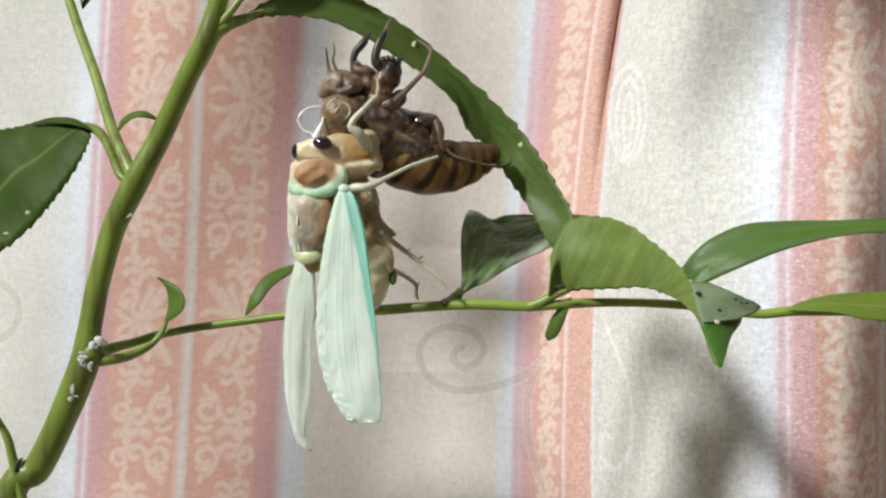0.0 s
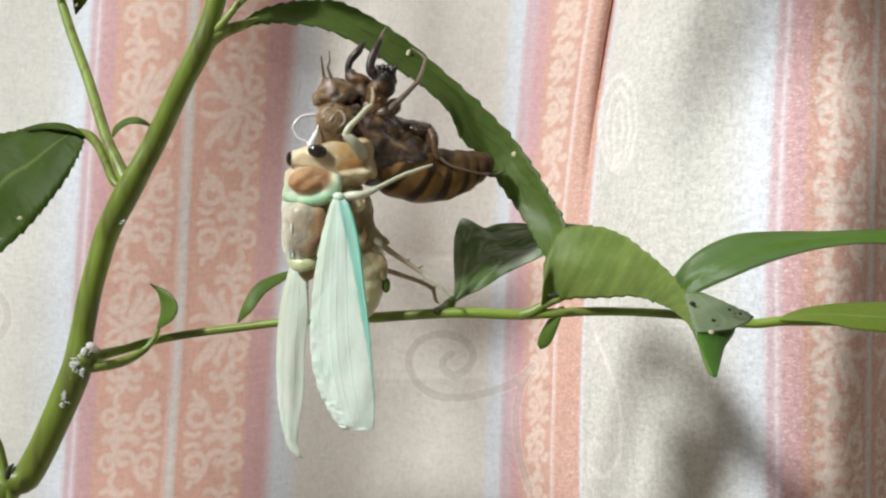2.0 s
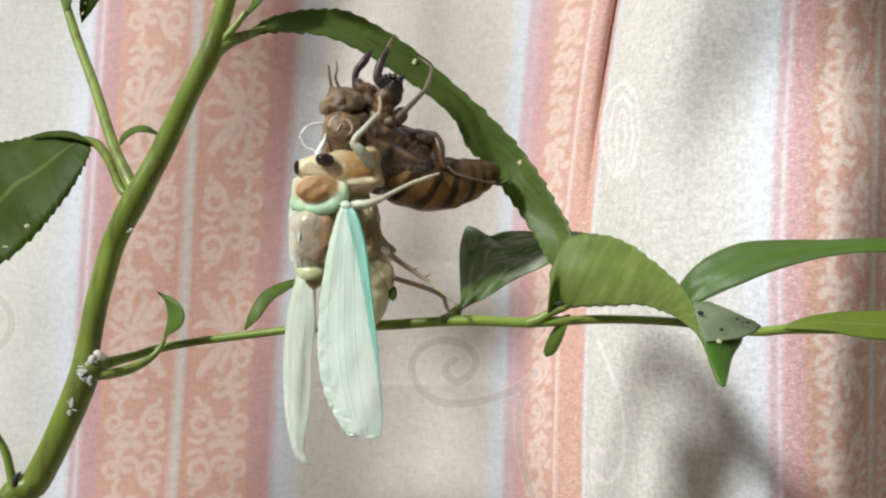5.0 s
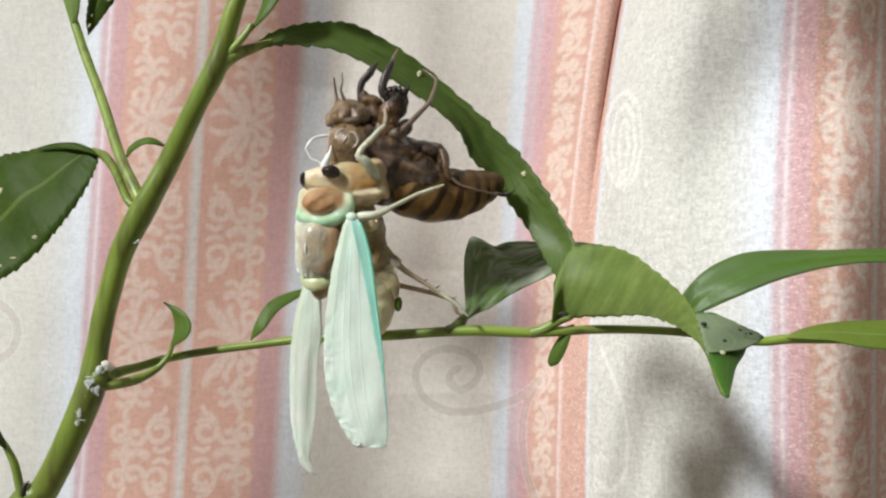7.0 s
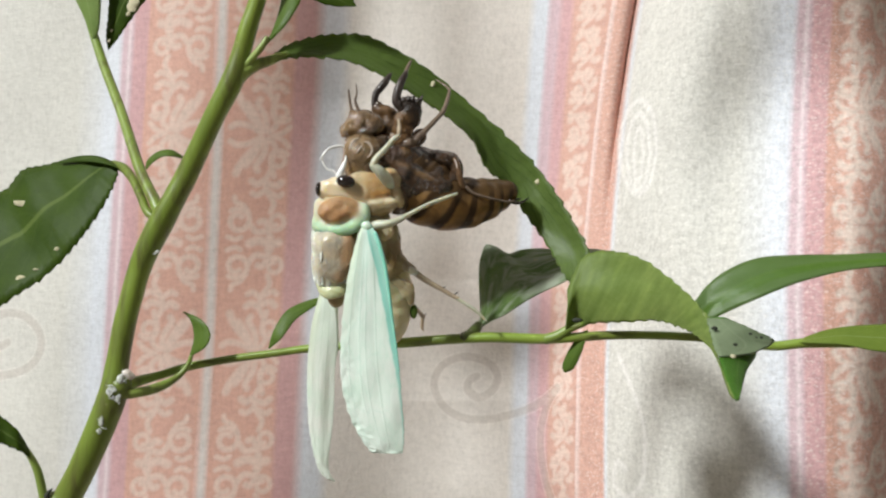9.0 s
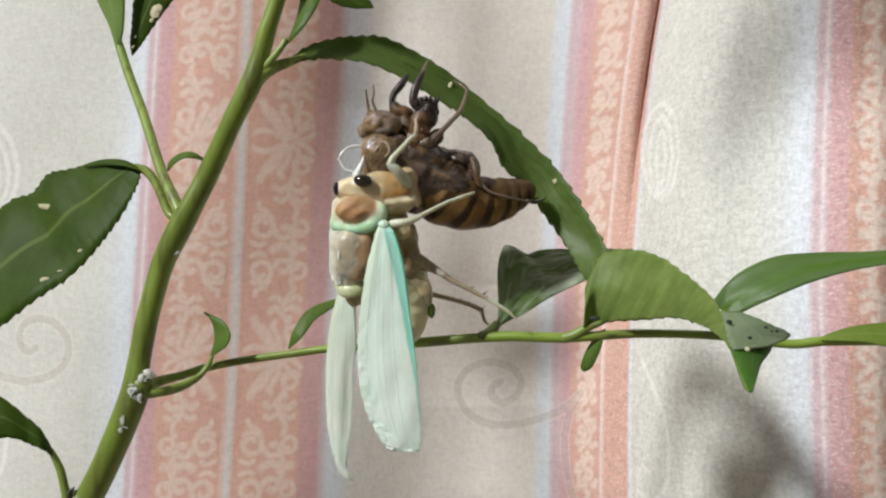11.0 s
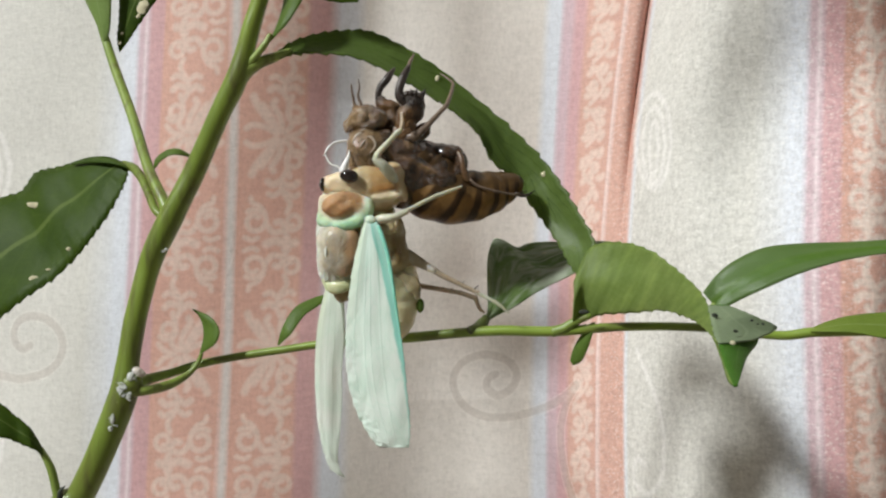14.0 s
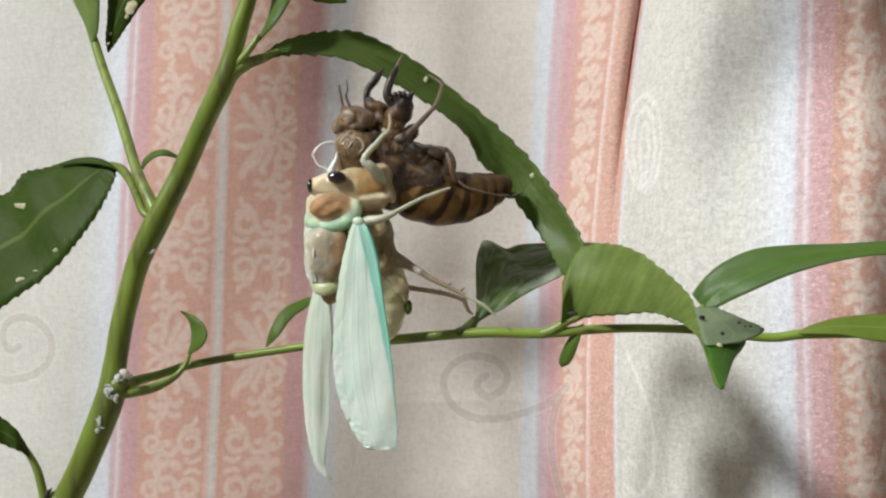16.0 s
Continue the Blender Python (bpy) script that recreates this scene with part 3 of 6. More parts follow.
def fused(eggs, blend=0.7, cell=0.24, rough=0.0, rough_scale=0.8, seed=0.0, bleed=None):
    """Egg shapes grown into one skin. An egg: place, half sizes, clockwise turn in degrees, tint; its tint fades into its neighbours'."""
    pos = np.array([e[0] for e in eggs], float)
    siz = np.array([e[1] for e in eggs], float)
    lo, hi = (pos - siz.max(1)[:, None]).min(0) - 0.8, (pos + siz.max(1)[:, None]).max(0) + 0.8
    axes = [np.arange(lo[i], hi[i], cell) for i in range(3)]
    G = np.stack(np.meshgrid(*axes, indexing="ij"), -1)
    field, weight, tint = None, 0.0, 0.0
    for (c, r, turn, colour) in eggs:
        a = radians(turn)
        R = np.array([[math.cos(a), 0, math.sin(a)], [0, 1, 0], [-math.sin(a), 0, math.cos(a)]])
        q = (G - np.array(c)) @ R
        k0 = np.linalg.norm(q / np.array(r), axis=-1) + 1e-6
        d = k0 * (k0 - 1) / (np.linalg.norm(q / np.array(r) ** 2, axis=-1) + 1e-6)
        w = np.exp(-4.0 * np.clip(d, -0.4, 3) / (bleed or blend))
        weight, tint = weight + w, tint + w * colour
        if field is None:
            field = d
        else:
            h = np.clip(0.5 + 0.5 * (field - d) / blend, 0, 1)
            field = field * (1 - h) + d * h - blend * h * (1 - h)
    tint = tint / weight
    inside = field < 0
    shape = np.array(field.shape) - 1
    corner = [(i, j, k) for i in (0, 1) for j in (0, 1) for k in (0, 1)]

    def at(A, o):
        return A[o[0]:o[0] + shape[0], o[1]:o[1] + shape[1], o[2]:o[2] + shape[2]]
    total, count = np.zeros((*shape, 3)), np.zeros(tuple(shape))
    for o in corner:
        for ax in range(3):
            if o[ax]:
                continue
            e = list(o)
            e[ax] = 1
            f0, f1 = at(field, o), at(field, e)
            cross = (f0 < 0) != (f1 < 0)
            t = np.where(cross, f0 / np.where(cross, f0 - f1, 1), 0)
            for i in range(3):
                total[..., i] += np.where(cross, o[i] + (t if i == ax else 0), 0)
            count += cross
    cells = count > 0
    index = -np.ones(tuple(shape), int)
    index[cells] = np.arange(cells.sum())
    ijk = np.argwhere(cells)
    P = lo + (ijk + total[cells] / count[cells][:, None]) * cell
    bm = bmesh.new()
    layer = bm.verts.layers.float.new("tint")
    verts = []
    mid = tint[ijk[:, 0], ijk[:, 1], ijk[:, 2]]
    for p, c in zip(P, mid):
        v = bm.verts.new(p)
        v[layer] = float(c)
        verts.append(v)
    for ax in range(3):
        b, c = (ax + 1) % 3, (ax + 2) % 3
        e = [0, 0, 0]
        e[ax] = 1
        change = at(inside, (0, 0, 0)) != at(inside, e)
        for q in np.argwhere(change):
            if q[b] == 0 or q[c] == 0:
                continue
            loop = []
            for db, dc in ((0, 0), (1, 0), (1, 1), (0, 1)):
                n = q.copy()
                n[b] -= db
                n[c] -= dc
                loop.append(int(index[tuple(n)]))
            if min(loop) >= 0:
                bm.faces.new([verts[i] for i in loop])
    bmesh.ops.smooth_vert(bm, verts=bm.verts, factor=0.5, use_axis_x=True, use_axis_y=True, use_axis_z=True)
    if rough:
        bm.normal_update()
        for v in bm.verts:
            q = v.co * rough_scale
            n = noise.noise((q.x + seed, q.y, q.z)) + 0.5 * abs(noise.noise((q.x * 2.3, q.y * 2.3 + seed, q.z * 2.3)))
            v.co += v.normal * rough * n
    return bm


# ---- the room ----
def slab(name, lo, hi, mat, label=""):
    bm = bmesh.new()
    bmesh.ops.create_cube(bm, size=1.0)
    for v in bm.verts:
        v.co = Vector([(lo[i] + hi[i]) / 2 + v.co[i] * (hi[i] - lo[i]) for i in range(3)])
    me = bpy.data.meshes.new(name)
    bm.to_mesh(me)
    bm.free()
    me.materials.append(mat)
    return tagged(new(name, me), label, kind="structure")


def open_wall(ob, x0, x1, ys, zs):
    """Gives a wall that runs along y an opening right through it."""
    (y0, y1), (z0, z1) = (-2.9, 0.45), (0.0, 2.4)
    bm = bmesh.new()
    for lo, hi in (((y0, z0), (ys[0], z1)), ((ys[1], z0), (y1, z1)), ((ys[0], z0), (ys[1], zs[0])), ((ys[0], zs[1]), (ys[1], z1))):
        cube = bmesh.ops.create_cube(bm, size=1.0)["verts"]
        for v in cube:
            v.co = Vector(((x0 + x1) / 2 + v.co.x * (x1 - x0), (lo[0] + hi[0]) / 2 + v.co.y * (hi[0] - lo[0]), (lo[1] + hi[1]) / 2 + v.co.z * (hi[1] - lo[1])))
    bm.to_mesh(ob.data)
    bm.free()


slab("floor", (-1.9, -3.0, -0.1), (1.9, 0.55, 0.0), M_FLOOR, "brown worn floor of the room")
slab("ceiling", (-1.9, -3.0, 2.4), (1.9, 0.55, 2.5), M_WALL, "pale plain painted ceiling")
slab("wall_north", (-1.9, 0.45, 0.0), (1.9, 0.55, 2.4), M_WALL, "pale plastered wall behind the curtain")
west = slab("wall_west", (-1.9, -2.9, 0.0), (-1.8, 0.45, 2.4), M_WALL, "pale plain plastered wall with a small high window")
open_wall(west, -1.9, -1.8, (WINDOW[1] - 0.16, WINDOW[1] + 0.16), (WINDOW[2] - 0.16, WINDOW[2] + 0.16))
slab("wall_east", (1.8, -2.9, 0.0), (1.9, 0.45, 2.4), M_WALL, "pale plain plastered wall")
slab("wall_south", (-1.9, -3.0, 0.0), (1.9, -2.9, 2.4), M_WALL, "pale plain plastered wall")

# ---- the curtain ----
# the folds in plan: millimetres to the right and ahead
FOLDS = [(-420, 300), (-330, 258), (-250, 284), (-195, 296), (-150, 280), (-115, 268.5), (-95, 263.8), (-86, 262.2), (-74, 262.2), (-64, 264), (-54, 266.8), (-46, 269.5), (-34, 275), (-20, 282.5), (-8, 287), (8, 286.5), (18, 279),
         (25, 269), (31, 254), (37, 242), (45, 236.2), (54, 230.9), (60, 228.2), (65, 227.6), (72, 229.8), (86, 243), (118, 276), (170, 285), (230, 262), (300, 296), (400, 270)]
dense = spline(FOLDS, 4000)
arc = np.concatenate([[0], np.cumsum(np.hypot(*np.diff(dense, axis=0).T))])
arc -= np.interp(18, dense[:, 0], arc)      # the cloth is counted from the deep crease


def lean(x):
    """How far the threads lean to the right, per unit of height."""
    return np.interp(x, [-150, -60, 8, 20, 31, 42, 56, 90], [0.042, 0.042, 0.046, 0.064, 0.060, 0.025, 0.012, 0.010])


def sway(x):
    """How the lean grows with height."""
    return np.interp(x, [-60, -10, 14, 24, 31, 50, 90], [0.0, 0.004, 0.022, 0.048, 0.044, 0.026, 0.022])


def shift(x, z):
    z = np.clip(z, -120, 120)
    return lean(x) * z + sway(x) * z * z / 60


def cloth(u, z):
    x, y = np.interp(u, arc, dense[:, 0]), np.interp(u, arc, dense[:, 1])
    drift = 1.2 * np.sin(z * 0.021 + u * 0.05) + 0.8 * np.sin(z * 0.047 - u * 0.09)
    crease = 5.0 * np.exp(-((u - 11.5) / 3.4) ** 2) * np.clip((z + 5) / 45, 0, 1.3)
    off = u - 59.0 - 0.30 * (z - 30)
    dent = 11.0 * np.exp(-(off / np.where(off < 0, 22, 32)) ** 2) * np.exp(-((z - 42) / 27) ** 2)
    crease = crease + dent
    crease = crease + 6.0 * np.exp(-((u + 63) / 15) ** 2) * np.clip((z + 8) / 50, 0, 1.15)
    crease = crease - 0.032 * (np.clip(z, -30, 75) + 22) * np.exp(-((u + 30) / 22) ** 2)
    crease = crease - 0.05 * np.clip(z + 6, 0, 62) * np.exp(-((u - 1) / 16) ** 2)
    crease = crease - 7.0 * np.clip((5 - z) / 30, 0, 1) * np.exp(-((u + 24) / 22) ** 2)
    return np.stack([x + shift(x, z) + dent * x / 190, y + drift * 0.9 + crease, z + 0 * x], -1)


CLOTH_START, CLOTH_PERIOD = -121.19, 183.50


def spiral(cx, cz, r0, r1, turns, start, hand=1, n=40):
    a = np.linspace(0, 1, n)
    th = start + hand * a * turns * 2 * math.pi
    r = r0 + (r1 - r0) * a ** 0.8
    return np.stack([cx + r * np.cos(th), cz + r * np.sin(th)], -1)


def scroll_unit(mid, hand, z0):
    """One repeat of the light scrollwork beside a stripe's centre thread: a fan of leaves, and curls and rings mirrored above and below it."""
    out = []

    def draw(points, width, n=16):
        out.append((np.array([(mid + hand * x, z0 + y) for x, y in spline(points, n)]), width))

    def ring(x, y, r, turns, start, turn, width=0.62):
        out.append((spiral(mid + hand * x, z0 + y, 0.42 * r, r, turns, start if hand > 0 else math.pi - start, turn * hand, 30), width))
    for up in (1, -1):
        # the fan
        draw([(9.6, 0.6 * up), (7.2, 2.0 * up), (4.3, 2.5 * up), (2.8, 1.7 * up)], 0.75)
        draw([(10.2, 1.0 * up), (7.6, 4.0 * up), (5.2, 7.2 * up), (4.3, 9.2 * up)], 0.95)
        draw([(9.2, 2.2 * up), (7.8, 5.0 * up), (6.3, 7.0 * up)], 1.05)
        draw([(10.8, 1.2 * up), (10.4, 4.4 * up), (8.8, 7.2 * up), (9.2, 8.4 * up)], 0.8)
        draw([(11.4, 0.8 * up), (13.0, 2.8 * up), (12.2, 6.4 * up), (12.9, 9.6 * up)], 0.7)
        ring(13.9, 5.6 * up, 2.3, 1.15, -0.5 * up * math.pi, up)
        draw([(12.2, 0.0), (14.6, 0.9 * up), (16.0, 2.4 * up)], 0.65)
        # leafy stalk from the fan to the curls
        draw([(12.0, 8.6 * up), (11.0, 11.0 * up), (11.7, 13.6 * up), (13.2, 16.0 * up), (12.6, 18.2 * up)], 0.68)
        draw([(11.0, 10.6 * up), (9.2, 11.6 * up), (8.0, 10.9 * up)], 0.85)
        draw([(11.6, 11.4 * up), (13.6, 11.9 * up), (14.8, 11.0 * up)], 0.85)
        draw([(11.4, 12.8 * up), (9.4, 14.2 * up), (8.2, 13.8 * up)], 0.7)
        draw([(12.0, 13.4 * up), (14.0, 14.4 * up), (15.0, 13.8 * up)], 0.7)
        # curl, its sweep and the outer ring
        ring(5.3, 20.4 * up, 2.9, 1.2, -0.3 * up * math.pi, -up, 0.68)
        draw([(7.6, 18.6 * up), (6.3, 16.8 * up), (4.6, 16.0 * up), (4.2, 14.8 * up)], 0.62)
        draw([(8.0, 21.2 * up), (9.6, 23.0 * up), (12.0, 22.8 * up), (13.0, 24.4 * up)], 0.75)
        ring(14.0, 20.4 * up, 2.1, 1.1, 0.5 * up * math.pi, up)
        draw([(12.4, 22.0 * up), (11.2, 20.4 * up), (10.2, 20.6 * up)], 0.8)
        draw([(3.0, 24.2 * up), (4.8, 24.8 * up), (6.0, 24.3 * up)], 0.6)
    # the leaf that joins two repeats
    for y in (25.8, -25.8):
        draw([(8.0, y), (10.2, y + 0.8), (12.6, y), (14.8, y + 0.3)], 1.0)
        draw([(12.4, y - 1.4), (13.4, y), (12.6, y + 1.4)], 0.9)
    return out


def sprays(rng, mid, w, z):
    """A clump of fat leaves round a small ring, on a bending stalk, in the narrow coral stripe."""
    hand = 1 if int(z // 6) % 2 else -1
    out = [(spline([(mid + hand * 0.35 * w, z - 4.2), (mid - hand * 0.45 * w, z - 1.0), (mid - hand * 0.1 * w, z + 2.2), (mid + hand * 0.3 * w, z + 4.4)], 14), 0.6)]
    out.append((spiral(mid + hand * 0.28 * w, z + 0.2, 0.35, 0.34 * w, 1.05, rng.uniform(0, 6.28), hand, 24), 0.6))
    for q, (x, y) in enumerate(((-0.5, -2.9), (0.1, -2.3), (0.62, -2.2), (-0.62, 0.9), (-0.3, 3.0), (0.55, 3.2), (0.05, 4.1))):
        a = rng.uniform(0.6, 2.2) if q % 2 else rng.uniform(-0.6, 0.7)
        x, y = mid + hand * x * w, z + y
        out.append((spline([(x, y), (x + 0.7 * math.cos(a), y + 0.8 * math.sin(a)), (x + 1.4 * math.cos(a + 0.4), y + 1.5 * math.sin(a + 0.4))], 6), 0.85))
    return out


def curtain():
    u_lo, u_hi = -181.0, 120.0
    us = np.concatenate([np.linspace(arc[0], u_lo - 4, 70), np.arange(u_lo, u_hi, 0.4), np.linspace(u_hi + 4, arc[-1], 60)])
    zs = np.concatenate([np.linspace(-385, -72, 60), np.arange(-68, 88, 0.4), np.linspace(92, 1700, 160)])
    U, Z = np.meshgrid(us, zs)
    light, grey, drop = (np.zeros(U.shape, np.float32) for q in range(3))

    def stroke(mask, line, width):
        lo, hi = line.min(0) - 2 * width, line.max(0) + 2 * width
        i0, i1 = np.searchsorted(us, (lo[0], hi[0]))
        k0, k1 = np.searchsorted(zs, (lo[1], hi[1]))
        if i1 <= i0 or k1 <= k0:
            return
        u, z = U[k0:k1, i0:i1], Z[k0:k1, i0:i1]
        best = np.full(u.shape, 1e9)
        for p, q in zip(line[:-1], line[1:]):
            d = q - p
            t = np.clip(((u - p[0]) * d[0] + (z - p[1]) * d[1]) / max(d @ d, 1e-9), 0, 1)
            best = np.minimum(best, (u - p[0] - t * d[0]) ** 2 + (z - p[1] - t * d[1]) ** 2)
        m = np.clip(1.35 - np.sqrt(best) / (1.12 * width), 0, 1)
        m = m * m * (3 - 2 * m)
        mask[k0:k1, i0:i1] = np.maximum(mask[k0:k1, i0:i1], m)

    for rep in (-1, 0, 1):
        o = CLOTH_START + rep * CLOTH_PERIOD
        for hand in (1, -1):
            for z0 in (-64.0, -12.5, 39.0, 90.5):
                for line, width in scroll_unit(o + 27.3, hand, z0):
                    stroke(light, line, width)
        n0, n1 = (114.4, 122.9)
        rng = random.Random(5)
        for k in range(-8, 9):
            for line, width in sprays(rng, o + (n0 + n1) / 2, (n1 - n0) / 2, k * 10.3):
                stroke(light, line, width)
        # great pale volutes and slender drops on the plain panels
        for line in (spline([(95.3, -19.2), (93.7, -20.1), (93.3, -22.3), (96.0, -24.2), (99.3, -22.6), (100.5, -19.1), (98.0, -15.8), (92.3, -14.3), (86.7, -16.2), (84.4, -20.4), (86.4, -25.3), (91.5, -28.8), (98.1, -29.5), (106.0, -27.7), (112.7, -24.9), (117.1, -21.6)], 90), spline([(117.1, -21.6), (113.8, -26.0), (112.1, -33.6), (113.7, -43.2), (117.2, -51.0)], 24), spline([(-22.6, -10.4), (-24.8, -11.2), (-27.1, -9.8), (-27.9, -7.5), (-27.1, -5.0), (-24.8, -3.6), (-21.8, -3.3), (-18.3, -4.0), (-15.3, -6.0), (-13.5, -8.5), (-13.1, -11.0), (-13.8, -13.5), (-15.6, -15.6), (-18.1, -17.0), (-22.1, -18.0), (-25.8, -18.4), (-31.3, -17.6), (-38.0, -16.0)], 70), )[:3 if rep == 0 else 2]:
            stroke(grey, line + np.array((o, 0)), 1.1)
        for line in (spline([(151.9, 34.0), (148.3, 42.0), (141.8, 46.2), (136.0, 44.0), (134.8, 36.3), (138.6, 28.0), (145.4, 24.2), (150.6, 26.7), (151.9, 34.0)], 36), spline([(149.2, 33.3), (146.7, 39.7), (142.4, 42.9), (138.7, 40.9), (138.1, 34.7), (140.8, 28.2), (145.2, 25.2), (148.5, 27.3), (149.2, 33.3)], 36), spline([(146.2, 33.0), (144.9, 37.5), (143.0, 39.6), (141.7, 38.0), (141.7, 33.6), (143.1, 29.1), (144.9, 27.1), (146.2, 28.8), (146.2, 33.0)], 36), spline([(141.0, -12.6), (149.6, -21.5), (153.5, -28.8), (153.6, -36.7), (151.9, -41.2), (146.5, -44.4), (139.7, -42.4), (141.1, -37.3), (145.7, -38.1)], 40)):
            stroke(drop, line + np.array((o, 0)), 0.75)
    P = cloth(U.ravel(), Z.ravel())
    me = bpy.data.meshes.new("curtain")
    nz, nu = U.shape
    k, i = np.meshgrid(np.arange(nz - 1), np.arange(nu - 1), indexing="ij")
    a = (k * nu + i).ravel()
    quads = np.stack([a, a + 1, a + nu + 1, a + nu], -1)
    me.vertices.add(len(P))
    me.vertices.foreach_set("co", (P * 0.001 + np.array(BASE)).ravel())
    me.loops.add(quads.size)
    me.loops.foreach_set("vertex_index", quads.ravel())
    me.polygons.add(len(quads))
    me.polygons.foreach_set("loop_start", np.arange(0, quads.size, 4))
    me.polygons.foreach_set("loop_total", np.full(len(quads), 4))
    me.update(calc_edges=True)
    me.polygons.foreach_set("use_smooth", np.ones(len(quads), bool))
    uv = me.uv_layers.new(name="UVMap")
    along = ((U.ravel() - CLOTH_START) / CLOTH_PERIOD)[quads.ravel()]
    uv.data.foreach_set("uv", np.stack([along, (Z.ravel() / CLOTH_PERIOD)[quads.ravel()]], -1).ravel())
    for name, mask in (("scroll", light), ("volute", grey), ("drop", drop)):
        me.attributes.new(name, "FLOAT", "POINT").data.foreach_set("value", mask.ravel())
    me.validate()
    ob = new("curtain", me)
    me.materials.append(curtain_material())
    solid = ob.modifiers.new("thickness", "SOLIDIFY")
    solid.thickness, solid.offset = 0.0006, 1
    return tagged(ob, "woven curtain with coral and beige stripes, hanging in folds", "curtain")


def curtain_material():
    mat, tree, bsdf, out = material("striped_weave")
    u, v = uv_axes(tree)
    beige, coral, mauve, pale = (0.684, 0.634, 0.584), (0.64, 0.368, 0.292), (0.56, 0.328, 0.320), (0.66, 0.682, 0.730)
    rose, salmon, thread, lilac = (0.58, 0.345, 0.350), (0.60, 0.352, 0.282), (0.66, 0.60, 0.57), (0.585, 0.425, 0.460)
    # beige cooled, and darkened to offset the strong light on that panel
    dimmed_beige = (0.610, 0.594, 0.546)
    wob = maths(tree, "MULTIPLY", maths(tree, "SUBTRACT", grain(tree, 45, 3), 0.5), 0.004)
    at = maths(tree, "FRACT", maths(tree, "ADD", u, wob))
    base = ramp(tree, at, [(0.0000, pale), (0.0148, pale), (0.0172, lilac), (0.0315, lilac), (0.0345, rose), (0.0505, rose), (0.0545, coral), (0.1415, coral), (0.1450, thread), (0.1512, thread), (0.1550, coral), (0.2350, coral), (0.2410, mauve), (0.2610, mauve), (0.2770, pale), (0.2959, pale), (0.3129, beige), (0.5630, beige), (0.5735, pale), (0.5870, pale), (0.5915, lilac), (0.6030, lilac), (0.6070, rose), (0.6190, rose), (0.6240, salmon), (0.7325, salmon), (0.7365, pale), (0.7460, dimmed_beige), (0.9560, dimmed_beige), (0.9840, tuple(0.5 * a + 0.5 * p for a, p in zip(dimmed_beige, pale))), (1.0, pale)])
    off, on = (0, 0, 0), (0.9, 0.9, 0.9)
    thin = ramp(tree, at, [(0.0, off), (0.0200, off), (0.0210, on), (0.0224, on), (0.0234, off), (0.0268, off), (0.0278, on), (0.0296, on), (0.0306, off), (0.1390, off), (0.1396, (0.4,) * 3), (0.1404, (0.4,) * 3), (0.1410, off), (0.1565, off), (0.1571, (0.4,) * 3), (0.1579, (0.4,) * 3), (0.1585, off), (0.6730, off), (0.6752, (0.5,) * 3), (0.6786, (0.5,) * 3), (0.6808, off)])
    base = mixed(tree, thin, base, (0.84, 0.775, 0.765))      # thin light lines in the pink bands
    fresh = ramp(tree, u, [(0.96, (0.62,) * 3), (1.0, (0.86,) * 3)])      # the scrollwork stands out more on that side
    for name, colour, share in (("scroll", (0.75, 0.625, 0.545), fresh), ("drop", (0.80, 0.775, 0.745), 0.6)):
        attr = tree.nodes.new("ShaderNodeAttribute")
        attr.attribute_name = name
        base = mixed(tree, maths(tree, "MULTIPLY", attr.outputs["Fac"], share), base, colour)
    attr = tree.nodes.new("ShaderNodeAttribute")
    attr.attribute_name = "volute"
    base = mixed(tree, ramp(tree, attr.outputs["Fac"], [(0.05, (0, 0, 0)), (0.30, (0.32,) * 3), (0.55, (0, 0, 0))]), base, (0.80, 0.75, 0.70))
    base = mixed(tree, ramp(tree, attr.outputs["Fac"], [(0.40, (0, 0, 0)), (0.85, (0.45,) * 3)]), base, (0.47, 0.41, 0.365))
    # yarn: slubs along both threads
    slub = grain(tree, 1300, 3, (1, 1, 0.45), 0.7)
    slub2 = grain(tree, 1100, 3, (0.45, 0.45, 1), 0.7)
    yarn = maths(tree, "MULTIPLY", maths(tree, "ADD", slub, slub2), 0.5)
    sparkle_side = ramp(tree, u, [(0.66, (0.12,) * 3), (0.72, (1, 1, 1))])      # pale weft flecks and their sparkle, painted into the colour mostly on this side
    base = mixed(tree, maths(tree, "MULTIPLY_ADD", sparkle_side, 0.32, 0.30), base, ramp(tree, yarn, [(0.36, (0.64, 0.63, 0.62)), (0.5, (0.96, 0.96, 0.96)), (0.64, (1.22, 1.22, 1.22))]), "MULTIPLY")
    dash = grain(tree, 1500, 3, (0.7, 0.7, 1.3), 0.7)
    base = mixed(tree, maths(tree, "MULTIPLY", sparkle_side, ramp(tree, dash, [(0.55, (0, 0, 0)), (0.66, (0.75, 0.75, 0.75))])), base, mixed(tree, 0.55, base, (0.90, 0.88, 0.85)))
    base = mixed(tree, 0.35, base, ramp(tree, grain(tree, 60, 5), [(0.3, (0.86, 0.85, 0.84)), (0.7, (1.06, 1.06, 1.05))]), "MULTIPLY")
    tree.links.new(base, bsdf.inputs["Base Color"])
    bsdf.inputs["Roughness"].default_value = 0.75
    bsdf.inputs["Sheen Weight"].default_value = 0.15
    glint = maths(tree, "MULTIPLY", sparkle_side, ramp(tree, grain(tree, 2600, 2, (1, 1, 0.6), 0.8), [(0.63, (0, 0, 0)), (0.72, (0.35, 0.35, 0.35))]))
    tree.links.new(mixed(tree, glint, base, (0.86, 0.84, 0.80)), bsdf.inputs["Base Color"])
    bump(tree, yarn, 0.5, 0.0005, bsdf)
    return mat


